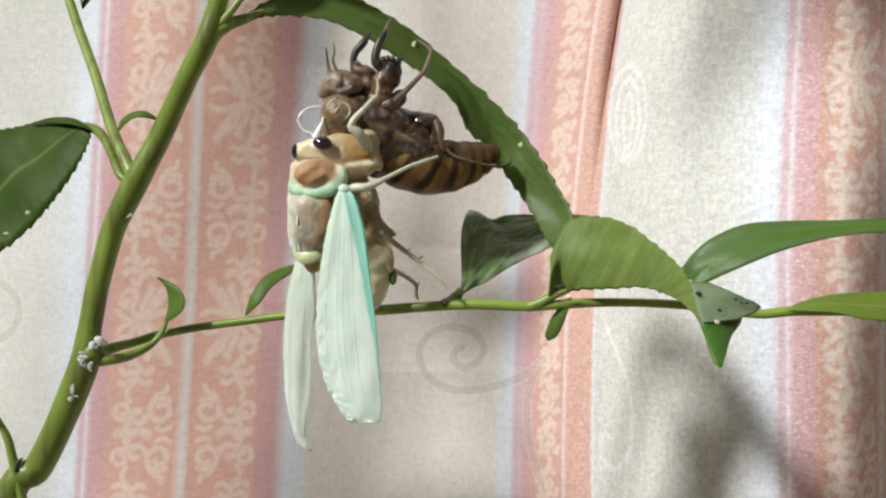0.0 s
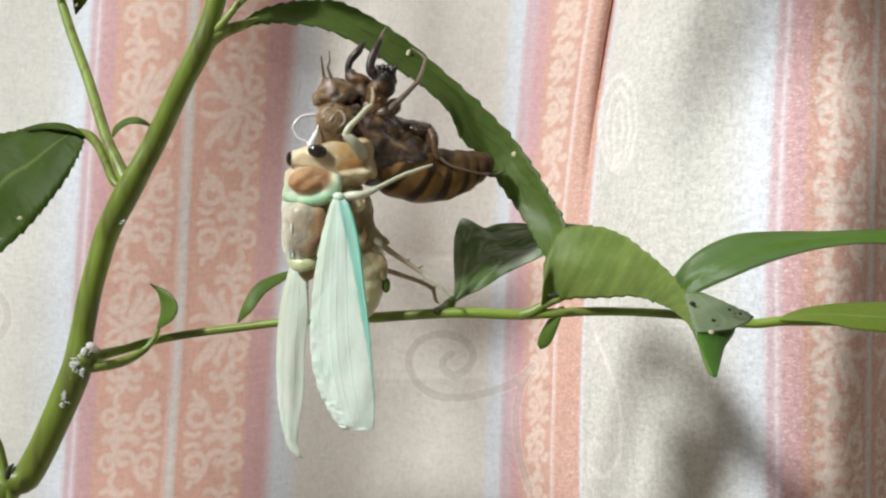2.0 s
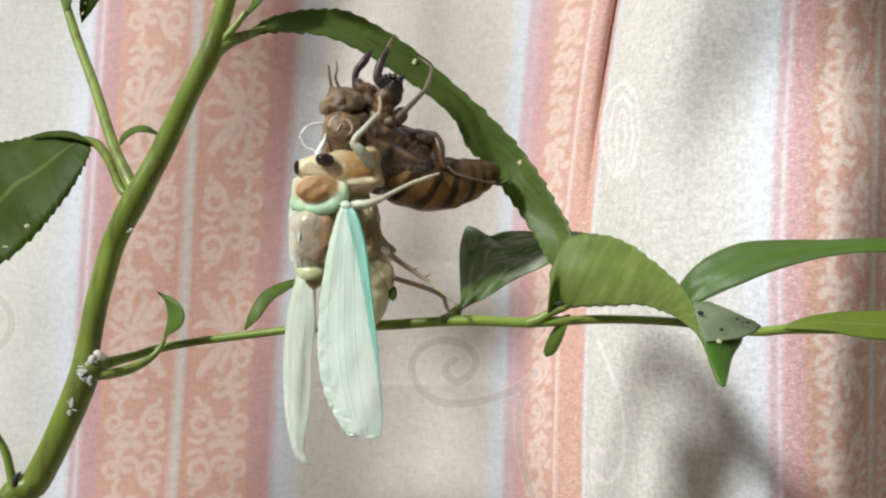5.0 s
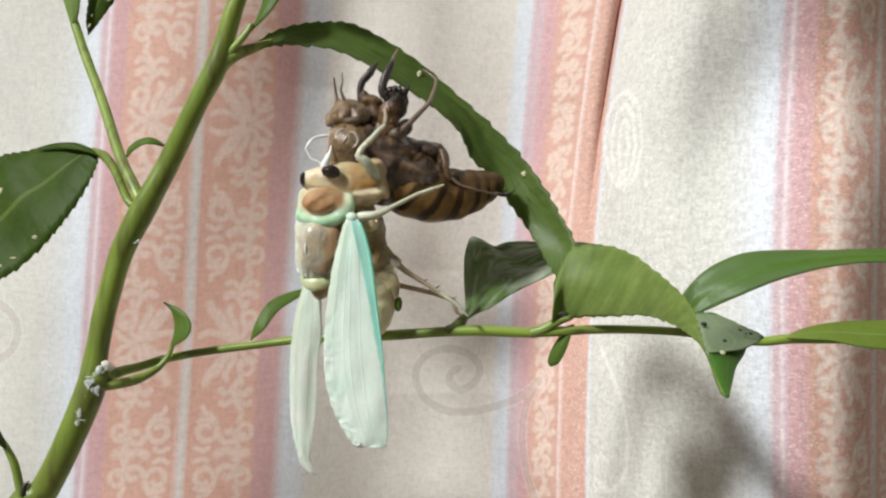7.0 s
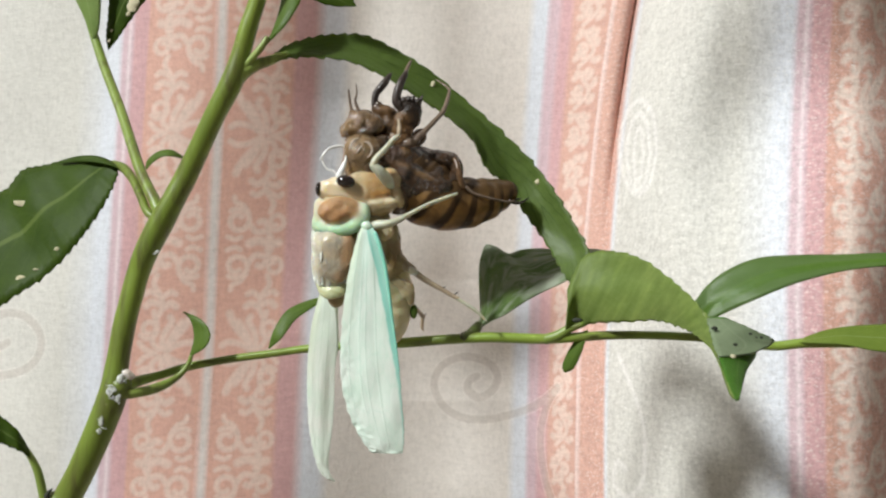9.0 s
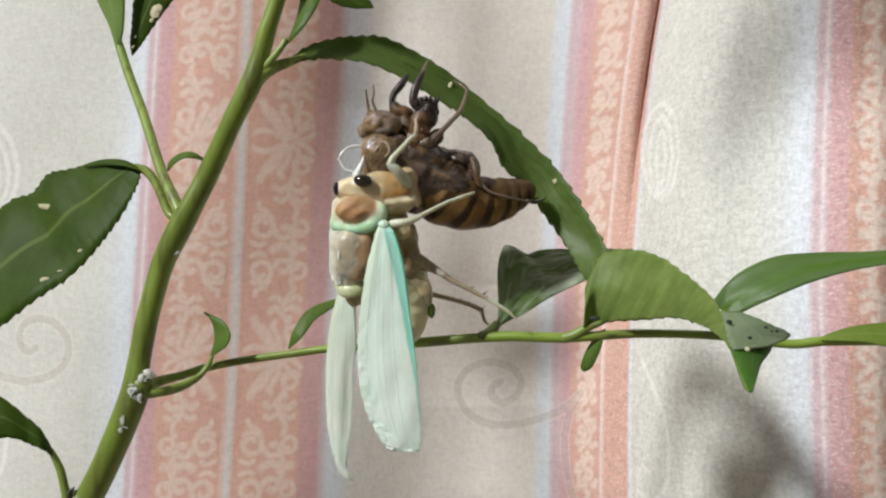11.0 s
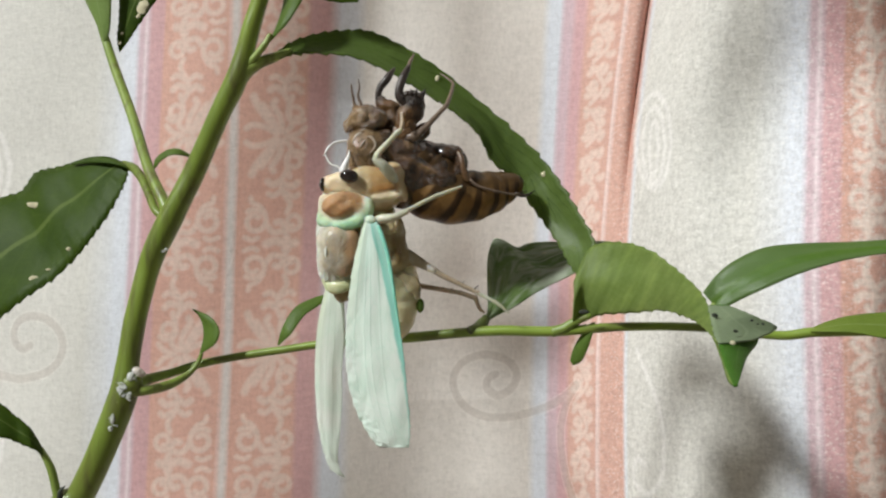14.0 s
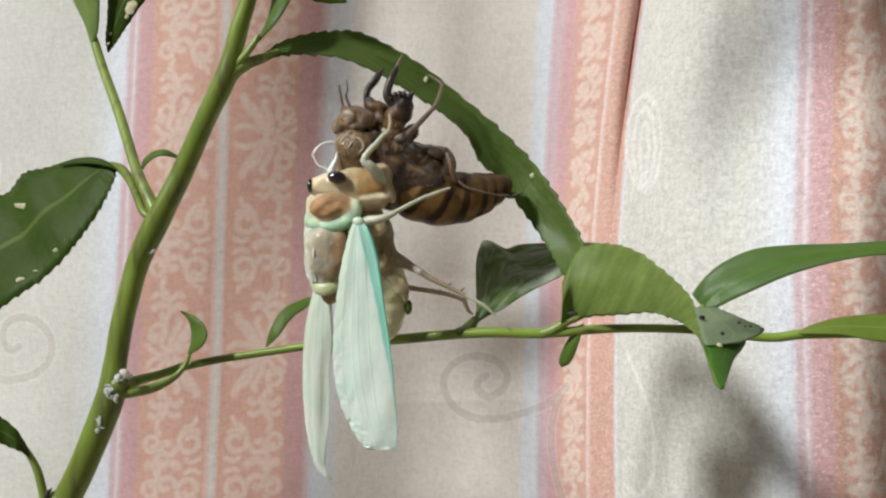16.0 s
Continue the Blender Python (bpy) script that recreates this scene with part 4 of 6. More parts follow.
curtain()

# ---- the sprig ----
sprig = thing("plant_sprig", SPRIG_FOOT, "slender green leafy sprig with a brown-flecked stem and toothed leaves", "plant")


def tube(path, radii, n=40, m=12, knots=0.0, seed=0):
    def lumps(u, a):
        return 1 + knots * noise.noise((math.cos(a) + seed, math.sin(a), u * 18))
    return body(path, radii, (0, 1, 0.01), n, m, lumps if knots else None)


# main stem, from the floor up past the view
stem = part("stem", tube([SPRIG_FOOT, (-100, 192, -250), (-93, 192, -120), (-82.3, 192, -45), (-75.6, 192, -33.1), (-71.6, 191, -25.6), (-67.9, 191, -16.2), (-67, 191, -10.7), (-66, 191, -4.6), (-64.8, 191, 0.4), (-63.5, 191, 5.2), (-62.1, 190.5, 8.6), (-59.5, 190, 13.5), (-57, 189.5, 17.8),
                          (-54.6, 189, 22.2), (-49.8, 187, 31.2), (-46.7, 186, 36.8), (-45.1, 185.5, 41.3), (-43.8, 185, 45.4), (-42.2, 184.5, 50), (-38.6, 183, 60.8)],
                         [3.2, 3.0, 2.8, 2.6, 2.4, 2.35, 2.45, 2.0, 1.9, 1.88, 1.95, 2.0, 2.15, 1.95, 1.85, 1.8, 1.85, 1.6, 1.55, 1.4, 1.2], 170, 18, 0.05), M_BARK, sprig, "green stem flecked with brown")
part("node_collar", tube([(-67.7, 191, -16), (-66.1, 190.4, -14), (-65.1, 190.8, -12.5)], [1.4, 1.9, 0.9], 14, 14, 0.25), M_BARK, sprig)
# twig to the upper fork and its leaves
part("twig", tube([(-58.9, 190, 13.7), (-61.4, 192, 17.9), (-65, 196, 23.4), (-70.8, 204, 34.4), (-76.4, 211, 44.3), (-79.7, 215, 50.8), (-82.5, 217, 57.5), (-85.1, 219, 64.9)], [1.2, 1.05, 0.98, 0.95, 0.92, 0.85, 0.6, 0.4], 48), M_TWIG, sprig)
part("leaf", sheet([(-79.6, 214, 49.8), (-81.4, 214, 54.5), (-83.6, 214, 59), (-87, 213, 66.6), (-90.9, 211, 75), (-93, 208, 82.8), (-91.6, 206, 89.6)], [(-79.6, 214.5, 49.9), (-78.2, 213, 53), (-77.6, 212, 58.3), (-77.1, 210, 65.4), (-79.2, 208, 73.6), (-83.9, 206, 81.7), (-91.2, 206, 90.1)], 0.8), M_LEAF_YOUNG, sprig, "pale green leaf folded round its twig")
holed = part("leaf", sheet([(-77.4, 216, 48.9), (-77.8, 216, 51.5), (-77.5, 216, 54.9), (-76.9, 215, 59.1), (-75.7, 214, 66.6), (-71.5, 213, 75), (-64.5, 212, 82.2)], [(-77.3, 216, 48.8), (-75.3, 215, 50.7), (-72.8, 214, 53.7), (-69.1, 213, 58.1), (-63.6, 212, 64.5), (-61.2, 212, 73.2), (-64, 212, 82.4)], 0.8, teeth=16, tooth=0.5, seed=3), M_LEAF_DARK, sprig, "dark green toothed leaf with an eaten patch")
for at, size in (((-71.5, 212.4, 56.7), (1.0, 1.5)), ((-72.6, 213, 55.1), (0.35, 0.5)), ((-76.8, 214.6, 50.3), (0.2, 0.4)), ((-76.3, 214.4, 52.2), (0.2, 0.3))):
    part("eaten_patch", blob(at, (size[0], 0.12, size[1]), (0.7, 0, 1), (0, 1, 0), 0.6, size[0]), M_BITE, holed, "pale dry eaten patch")
part("leaf", sheet([(-35.1, 187, 56.2), (-34.2, 187, 52.4), (-32.7, 187, 50.6), (-29.7, 187, 49.7), (-26.2, 187, 49.6)], [(-34.6, 187, 56.4), (-31.3, 187, 55.2), (-28.4, 187, 53.1), (-26.8, 187, 51), (-26, 187, 49.7)], 0.4, seed=9, teeth=6, tooth=0.4), M_LEAF_DARK, sprig)
# short shoot above the arching leaf
part("shoot", tube([(-45.6, 186, 38.2), (-43.4, 185, 40.2), (-41.4, 184.5, 42.4), (-40.5, 184.5, 43.9)], [0.85, 0.66, 0.55, 0.45], 20, knots=0.15), M_TWIG, sprig)
part("leaf", sheet([(-40.8, 185, 43), (-39.6, 185, 45.3), (-38.9, 186, 48.2), (-38.5, 187, 51.1), (-37.5, 188, 55.6), (-34.8, 188, 57.5)], [(-40.6, 185, 42.9), (-37.9, 184, 45.2), (-36.2, 184, 47.6), (-35, 185, 50.3), (-34.1, 187, 54.3), (-34.6, 188, 57.6)], 0.9, seed=4), M_LEAF, sprig, "narrow bright green leaf")
# large leaf at the side
part("petiole", tube([(-60.7, 190, 14.4), (-62.2, 191, 15.7), (-64.3, 194, 18.7), (-66.5, 197, 21.7), (-69, 200, 23.9), (-71.6, 202, 25.1)], [0.7, 0.75, 0.75, 0.8, 0.85, 0.6], 30), M_BARK, sprig)
big_mesh = (sheet([(-71.8, 202, 25.4), (-76, 204, 26.5), (-80.5, 206, 26.5), (-86.2, 208, 25.4), (-91, 209, 24.5), (-94.5, 210, 21.2), (-99.1, 210, 19.3), (-105.3, 209, 12.7), (-109.7, 205, 2), (-109, 200, -10.4)],
                         [(-70.8, 202, 25.1), (-70.3, 200, 22.7), (-71.3, 198, 18.7), (-74.2, 197, 13.3), (-77.1, 196, 9.2), (-82, 196, 4.4), (-87.1, 196, 0.9), (-93.9, 197, -3.8), (-101.7, 198, -9.3), (-108.8, 200, -10.6)], 1.2, teeth=26, tooth=0.9, n=130, wave=0.8, seed=1, cup=-0.9))
part("leaf_fold", sheet([(-71.4, 201.4, 25.1), (-73.5, 202, 26.1), (-76, 203, 26.6), (-79.4, 204.5, 26.6), (-82.9, 205.8, 25.9)], [(-69.9, 199.6, 23.9), (-72, 200, 24.6), (-74.8, 201.4, 25.2), (-78.3, 203.4, 25.5), (-82.5, 205.4, 25.5)], 0.5, n=40, seed=41, wave=0.3), M_LEAF_DARK, sprig, "rolled dark rim of the broad leaf")
BIG_MARKS = [(settle(big_mesh, at, 0.02), size) for at, size in (((-89.3, 201.3, 18), (1.6, 0.55)), ((-77.9, 195.9, 11), (0.8, 0.4)), ((-80, 195.6, 9.4), (0.45, 0.35)), ((-86.3, 195.2, 4), (0.9, 0.75)), ((-72.3, 200.6, 23.1), (0.4, 0.3)), ((-83.7, 195.3, 5.8), (0.5, 0.2)))]
big = part("leaf", big_mesh, M_LEAF_DARK, sprig, "broad dark green toothed leaf with small eaten patches")
for at, size in BIG_MARKS:
    part("eaten_patch", blob(at, (size[0], 0.12, size[1]), (0.1, 0, 1), (0, 1, 0), 0.5, size[0]), M_BITE, big, "pale dry eaten patch")
# little curled leaf between twig and stem
part("leaf", sheet([(-63.1, 193, 23.2), (-62.3, 192, 24.6), (-60.2, 191, 25.8), (-58, 191, 26), (-55.9, 192, 24.8)], [(-62.8, 193, 23), (-61.3, 191, 23.9), (-59.5, 190, 24.8), (-57.7, 190, 24.9), (-56, 192, 24.6)], 0.3, seed=5), M_LEAF, sprig, "little curled leaf")
# drooping leaf near the foot of the view
part("petiole", tube([(-77.2, 191, -40.9), (-78.4, 190.5, -36), (-79.1, 190, -32.1), (-79.9, 189.5, -28.2), (-81.5, 189, -24.8)], [0.8, 0.8, 0.75, 0.7, 0.5], 20), M_TWIG, sprig)
part("leaf", sheet([(-80.9, 189, -25.3), (-82.7, 188, -21.5), (-85.4, 188, -19.2), (-89.6, 188, -16.1), (-94.5, 188, -14.6), (-100.5, 188, -15.5)], [(-80.7, 189, -26.1), (-82, 187, -24.6), (-84.2, 187, -23.7), (-86.6, 186, -22.6), (-91.5, 186, -22), (-100.3, 188, -15.7)], 0.7, seed=6, teeth=8, tooth=0.4), M_LEAF_DARK, sprig)
part("bud", tube([(-77.7, 188, -33.3), (-77.4, 187.6, -31.9), (-76.5, 187.4, -30.9)], [0.5, 0.45, 0.1], 8, 8), M_SPOT, sprig, "small dark bud")
# white waxy fluff on the node
random.seed(4)
for at, num in (((-65, 188.4, -12.2), 8), ((-67.4, 188.2, -14.9), 9), ((-66.2, 188.4, -16.3), 6), ((-69.2, 188.7, -20.5), 8), ((-59.8, 188.4, 8.6), 5)):
    tuft = bmesh.new()
    for q in range(num):
        p = Vector(at) + Vector((random.gauss(0, 0.45), random.uniform(-0.1, 0.3), random.gauss(0, 0.5))) * (0.4 if num == 5 else 1)
        d = Vector((random.uniform(-1, 1), random.uniform(-0.2, 0.2), random.uniform(-0.9, 0.9))).normalized() * random.uniform(0.25, 0.75)
        w = Vector((random.uniform(-0.2, 0.2), 0, random.uniform(-0.2, 0.2)))
        body([p - d, p - d * 0.4 + w, p + d * 0.3, p + d], [0.02, random.uniform(0.04, 0.09), random.uniform(0.03, 0.08), 0.02], (0, 1, 0.1), 8, 6, bm=tuft)
    part("waxy_tuft", tuft, M_FLUFF, stem, "white waxy fluff on the bark")
for at, size, lean_x in (((-65.7, 188.5, -12.8), (0.7, 0.9), 0.3), ((-67.1, 188.3, -14.6), (1.0, 0.6), -0.4), ((-66, 188.5, -16), (0.4, 0.8), 0.5), ((-68.9, 188.5, -19.8), (0.6, 1.0), 0.2), ((-69.2, 188.5, -21.5), (0.5, 0.5), -0.2), ((-59.5, 188.1, 8.6), (0.5, 0.22), -0.2)):
    part("waxy_smear", blob((at[0], at[1] + 0.12, at[2]), (size[0] * 0.8, 0.16, size[1] * 0.95), (lean_x, 0, 1), (0, 1, 0), 0.9, size[1] * 9, 14, 18), M_WAX, stem, "white waxy smear on the bark")
part("bud", fused([((-64.7, 189.0, -11.9), (0.9, 0.8, 0.7), 20, 0.0), ((-64.0, 189.2, -12.4), (0.7, 0.6, 0.5), -20, 0.0)], 0.4, 0.2, 0.15, 1.0, 3.0), M_BUD, stem, "pinkish white waxy bud")
# lower twig that carries the leaves to the side
part("twig", tube([(-66.9, 191, -15), (-64.7, 194, -13.7), (-61.1, 197, -12.7), (-56.5, 197, -11.3), (-49.6, 197, -10), (-40.8, 196.5, -8.8), (-35.1, 196, -8), (-26.7, 195, -7.3), (-18.5, 192, -6.8), (-10.7, 190, -6.1), (-3.1, 188.5, -5.7), (5.7, 187.5, -5.9),
                   (17.1, 186.5, -5.2), (29.6, 185, -5.5), (41, 184, -6.8), (46.9, 183, -6.3), (57.8, 182, -6.2), (68.8, 181, -5.5)],
                  [1.3, 0.95, 0.75, 0.75, 0.68, 0.68, 0.7, 0.75, 0.85, 0.85, 0.85, 0.85, 0.72, 0.7, 0.75, 0.8, 0.7, 0.5], 110, 12, 0.07, 2), M_TWIG_LEVEL, sprig)
part("petiole", tube([(-66.3, 190, -15.5), (-63.8, 190.5, -15.3), (-60.7, 193, -14.6), (-58, 195, -13.1), (-56.2, 195.5, -11.1), (-55.4, 195.5, -9.2)], [0.9, 0.85, 0.85, 0.6, 0.45, 0.35], 26), M_TWIG, sprig)
part("leaf", sheet([(-55.7, 195.5, -9.2), (-54.9, 195, -6.6), (-55.0, 195, -4.5), (-55.6, 195, -2.9), (-57.1, 196, -1.7)], [(-55.3, 195.3, -9.3), (-52.4, 193, -7.6), (-51.6, 193, -5.4), (-53.2, 194, -3.1), (-57, 196, -1.6)], 0.4, seed=7), M_LEAF, sprig, "small curved leaf")
part("leaf", sheet([(-42.1, 196, -8), (-41.1, 196, -4.8), (-39.3, 197, -1.7), (-36.6, 198, -0.1), (-32.2, 199, 1.2)], [(-41.8, 196, -8), (-39.5, 195, -6), (-37.5, 196, -3.1), (-35.3, 197, -1.4), (-32, 199, 0.8)], 0.4, seed=8), M_LEAF, sprig, "small pointed leaf")
# arching leaf that holds the shed skin
part("petiole", tube([(-46.9, 186.5, 36.3), (-45.1, 186, 38.2), (-42.7, 186, 39.6), (-40.4, 186.5, 40.5), (-37.7, 187.5, 41.8)], [1.6, 1.35, 1.05, 0.85, 0.5], 24), M_TWIG, sprig)
arch_mesh = (sheet([(-40.7, 187, 40.9), (-37.6, 188, 43.5), (-33.3, 190, 45.3), (-29.1, 191, 45.9), (-24.8, 192, 45.8), (-19.6, 193, 43.5), (-13.8, 194, 40), (-7.4, 195, 34.8), (-0.8, 195, 28.9), (4.4, 194, 23.3), (7.8, 192, 18.2), (10.5, 190, 13.2), (12.4, 188, 9), (11.8, 186.4, 5), (10.1, 185.6, 2.8)],
                          [(-40.2, 186, 40.1), (-37.1, 187, 41), (-33, 188, 41.3), (-27.4, 189, 40.8), (-21.7, 190, 38.4), (-16.1, 191, 35.1), (-11.2, 192, 32), (-6.6, 193, 27.9), (-4.2, 194, 23.2), (-0.4, 195, 20.1), (1.7, 195, 16.5), (4.6, 194, 12.3), (7, 191.5, 8.3), (8.4, 188.5, 5.3), (9.7, 185.6, 2.8)],
                          -1.2, teeth=30, tooth=0.75, n=150, wave=0.3, seed=2, cup=0.5))
ARCH_MARKS = [(settle(arch_mesh, at, 0.02), size) for at, size in (((-13.5, 190.6, 37.6), (0.35, 0.7)), ((4.6, 192.4, 20.8), (0.45, 0.5)))]
arch = part("leaf", arch_mesh, M_LEAF_ARCH, sprig, "long arching green leaf with a toothed edge")
for at, size in ARCH_MARKS:
    part("eaten_patch", blob(at, (size[0], 0.12, size[1]), (0.5, 0, 1), (0, 1, 0), 0.4, size[0]), M_BITE, arch, "pale dry eaten patch")
# dusky leaf behind
part("petiole", tube([(-8.3, 188.8, -5.7), (-7.2, 189.4, -5.3), (-6.2, 190, -4.6), (-5.4, 190.6, -3.5)], [0.75, 0.85, 0.95, 0.7], 14, 10, 0.1), M_BARK_DARK, sprig)
dusky_mesh = (sheet([(-6.4, 190, -4.6), (-5.5, 190.5, -3.2), (-5.3, 194, -1.2), (-5.4, 198, 2.3), (-5.4, 201, 6.1), (-5, 203, 8.6), (-4.2, 205, 10.3), (-2.6, 204.5, 10), (-0.2, 203, 8.7), (1.8, 203, 9.3), (5, 203, 9.6), (9, 202, 9.4), (14, 200, 9.4), (17.5, 199.5, 9)],
                   [(-5.9, 190, -4.8), (-4.6, 190.6, -3.8), (-3.2, 191.5, -3), (-1.4, 192.4, -2.2), (0.4, 193.4, -1.1), (2.2, 194, 0.1), (4, 194.6, 1.1), (6, 195, 2.1), (8.2, 195.6, 3.1), (10.5, 196.4, 4.3), (12.4, 197, 5.6), (14, 197.8, 7), (16, 198.6, 8), (17.8, 199.4, 8.8)],
                   0.8, wave=1.6, seed=11, n=90, m=44, cup=-0.4, pleats=0.18, ribs=2))
DUSKY_MARK = settle(dusky_mesh, (4.9, 200, 7.2), 0.03)
dusky = part("leaf", dusky_mesh, M_LEAF_BACK, sprig, "dusky wavy leaf with a dull face")
part("eaten_patch", blob(DUSKY_MARK, (0.75, 0.12, 0.4), (0.3, 0, 1), (0, 1, 0), 0.5, 4), M_BITE, dusky, "pale dry eaten patch")
# leaf that rolls over towards the viewer
part("petiole", tube([(5.4, 187.5, -6), (7.3, 187, -5.4), (9.1, 186.5, -4.3), (11.6, 186, -3.4)], [0.9, 0.85, 0.7, 0.45], 16), M_TWIG, sprig)
roll = part("leaf", sheet([(9, 186, 2.3), (11.9, 187, 7.7), (16.3, 184, 8.4), (20.2, 179, 7), (23.1, 172, 4), (25.1, 165, 1.2), (25.8, 158, -1.5), (25.5, 152, -4.3), (25, 145, -7.3), (25, 139, -10.6), (25.6, 138, -11.2)],
                          [(8.6, 187, -5.3), (10, 187, -4.2), (13.4, 185, -3.2), (17.6, 181, -2.9), (21.6, 174, -2.5), (23.5, 167, -3.1), (24.5, 160, -3.9), (25, 153.5, -5.1), (24.8, 147, -6.3), (24.9, 141, -9.2), (25.4, 138, -11.2)],
                          1.6, teeth=24, tooth=0.45, n=110, m=20, seed=12, wave=0.7), M_LEAF_ROLL, sprig, "pale green leaf rolled over to show its underside")
tip = part("leaf_tip", sheet([(26.1, 158, -1.7), (25.4, 153, -2.8), (25.1, 147, -5.6), (24.9, 141, -8.8), (25.3, 137.6, -11.2)],
                       [(26.3, 158, -1.7), (28.8, 156, -2), (31.3, 152, -5.7), (28.2, 145, -8.4), (25.8, 137.8, -11.1)], 0.6, n=40, seed=13, wave=0.3), M_LEAF_FRESH, roll, "fresh green pointed tip")
grey = part("leaf_fold", sheet([(24.9, 152.5, -1.7), (24.8, 149.4, -3.7), (24.7, 146.4, -5.5), (25, 145, -6.4)], [(27.7, 152, -1.8), (30.4, 151, -3), (33.7, 152, -4.7), (29.7, 147.5, -6.1)], 0.3, n=36, seed=14, teeth=7, tooth=0.3), M_LEAF_GREY, roll, "grey-green underside flecked with dark specks")
for at, r in (((25.3, 149.4, -2.9), 0.42), ((27.4, 146.8, -4.9), 0.3), ((30, 149.4, -3.6), 0.22), ((31.6, 150.2, -4.1), 0.22), ((30.8, 149.6, -4.1), 0.15), ((26.7, 144.9, -6.3), 0.38)):
    part("speck", blob(at, (r, 0.1, r * 0.7), (0.3, 0, 1), (0, 1, 0), 0.4, r), M_BITE if r == 0.38 else M_SPOT, roll)
part("speck", blob((10.4, 183.6, -2.7), (0.8, 0.15, 0.4), (0, 0, 1), (0, 1, 0), 0.4, 2), M_SPOT, roll)
# folded leaflet below the twig
part("leaf", sheet([(11.2, 188, -4.9), (10.4, 188, -6.2), (9.1, 188.5, -8.4), (8.4, 189, -10.5), (8.7, 189, -11.4)], [(12.4, 187, -4.4), (12, 186.5, -6), (11.3, 187, -8.3), (10.2, 188, -10.7), (8.9, 189, -11.5)], 0.9, seed=15), M_LEAF, sprig, "small folded leaf under the twig")
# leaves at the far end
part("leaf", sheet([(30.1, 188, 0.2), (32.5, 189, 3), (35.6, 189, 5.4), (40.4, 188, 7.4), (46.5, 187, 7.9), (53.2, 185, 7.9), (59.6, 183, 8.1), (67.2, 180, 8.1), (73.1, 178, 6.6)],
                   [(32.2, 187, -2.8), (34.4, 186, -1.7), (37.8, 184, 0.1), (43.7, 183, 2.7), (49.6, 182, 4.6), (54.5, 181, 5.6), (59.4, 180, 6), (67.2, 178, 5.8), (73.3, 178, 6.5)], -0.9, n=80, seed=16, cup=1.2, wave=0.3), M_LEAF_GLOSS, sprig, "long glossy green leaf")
part("petiole", tube([(31.5, 187.5, -1.6), (33.1, 186.5, -4.4), (35, 185, -6)], [0.4, 0.45, 0.6], 12), M_TWIG, sprig)
part("leaf", sheet([(45.4, 183, -6.1), (48.3, 183, -4.8), (52, 182, -3.8), (57.6, 181, -3.3), (63.4, 180, -3.4), (69.8, 179, -5.5)], [(45.4, 182.6, -6.2), (48.8, 180, -6.2), (51.9, 179, -6.4), (56.5, 178, -7.3), (63.4, 178, -7.6), (69.9, 179, -5.7)], -0.6, n=50, seed=17, cup=0.8), M_LEAF_PALE, sprig, "narrow green leaf lying along the twig")

# ---- the shed skin ----
skin = thing("cicada_shell", (-14.1, 188, 21.5), "empty brown cicada shell clinging under a leaf", "insect shell")


def rings(count, depth):
    def f(u, a):
        s = (u * count) % 1.0
        return 1 - depth * (0.5 - 0.5 * math.cos(2 * math.pi * s)) + 0.02 * noise.noise((math.cos(a) * 3, math.sin(a) * 3, u * 20))
    return f


def limb(name, path, radii, mat, parent, label="", m=10, n=26, knots=0.1):
    return part(name, tube(path, radii, n, m, knots, len(path)), mat, parent, label)


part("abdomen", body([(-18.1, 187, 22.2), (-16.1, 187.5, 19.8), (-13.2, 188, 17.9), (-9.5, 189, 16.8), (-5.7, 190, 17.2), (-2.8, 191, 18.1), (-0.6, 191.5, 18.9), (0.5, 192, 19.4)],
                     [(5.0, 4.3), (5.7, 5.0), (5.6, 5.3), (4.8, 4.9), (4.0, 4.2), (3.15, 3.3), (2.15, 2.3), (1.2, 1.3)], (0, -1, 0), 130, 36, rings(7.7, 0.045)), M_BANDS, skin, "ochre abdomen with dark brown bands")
part("thorax", fused([((-20.4, 185.5, 23.7), (4.0, 3.8, 3.4), 0, 0.5), ((-17.6, 186, 24.2), (3.6, 3.0, 2.1), 15, 0.4), ((-15.4, 187, 24.6), (2.6, 2.2, 1.5), 10, 0.3), ((-11.8, 187.5, 23.7), (2.9, 2.6, 1.75), 8, 0.32),
                      ((-9.3, 187, 22.6), (1.1, 1.5, 2.4), -12, 0.5), ((-17.5, 184.4, 20.4), (4.4, 2.6, 3.2), 30, 0.45), ((-14, 184.6, 19.4), (4.4, 2.2, 2.5), 14, 0.4), ((-19.4, 184.6, 18.1), (2.6, 2.6, 3.8), -15, 0.6),
                      ((-10.2, 186.5, 20.1), (1.8, 2.0, 1.6), 0, 0.4), ((-18.2, 183.8, 24.6), (1.5, 1.2, 1.3), 20, 0.9), ((-14.6, 185, 23), (1.1, 0.9, 0.8), 0, 0.9), ((-16, 182.6, 21.3), (3.2, 0.7, 0.5), 24, 0.8), ((-12.3, 184.4, 21.1), (1.0, 0.9, 1.4), 30, 0.1)],
                     0.5, 0.22, 0.17, 0.8, 3.0), M_HUSK, skin, "dark brown wrinkled thorax")
shield_mesh = fused([((-24.5, 182, 24.5), (3.1, 2.5, 3.0), 10, 0.9), ((-25.3, 182.8, 22.6), (2.6, 2.2, 2.4), 0, 1.0), ((-22.2, 183.4, 25.5), (2.5, 2.3, 2.0), -30, 0.2), ((-23.3, 182.4, 22.5), (2.2, 2.0, 2.2), 0, 0.5), ((-25.1, 183, 26.9), (2.4, 1.9, 0.7), -8, 0.6)],
                            0.45, 0.18, 0.13, 1.0, 5.0)
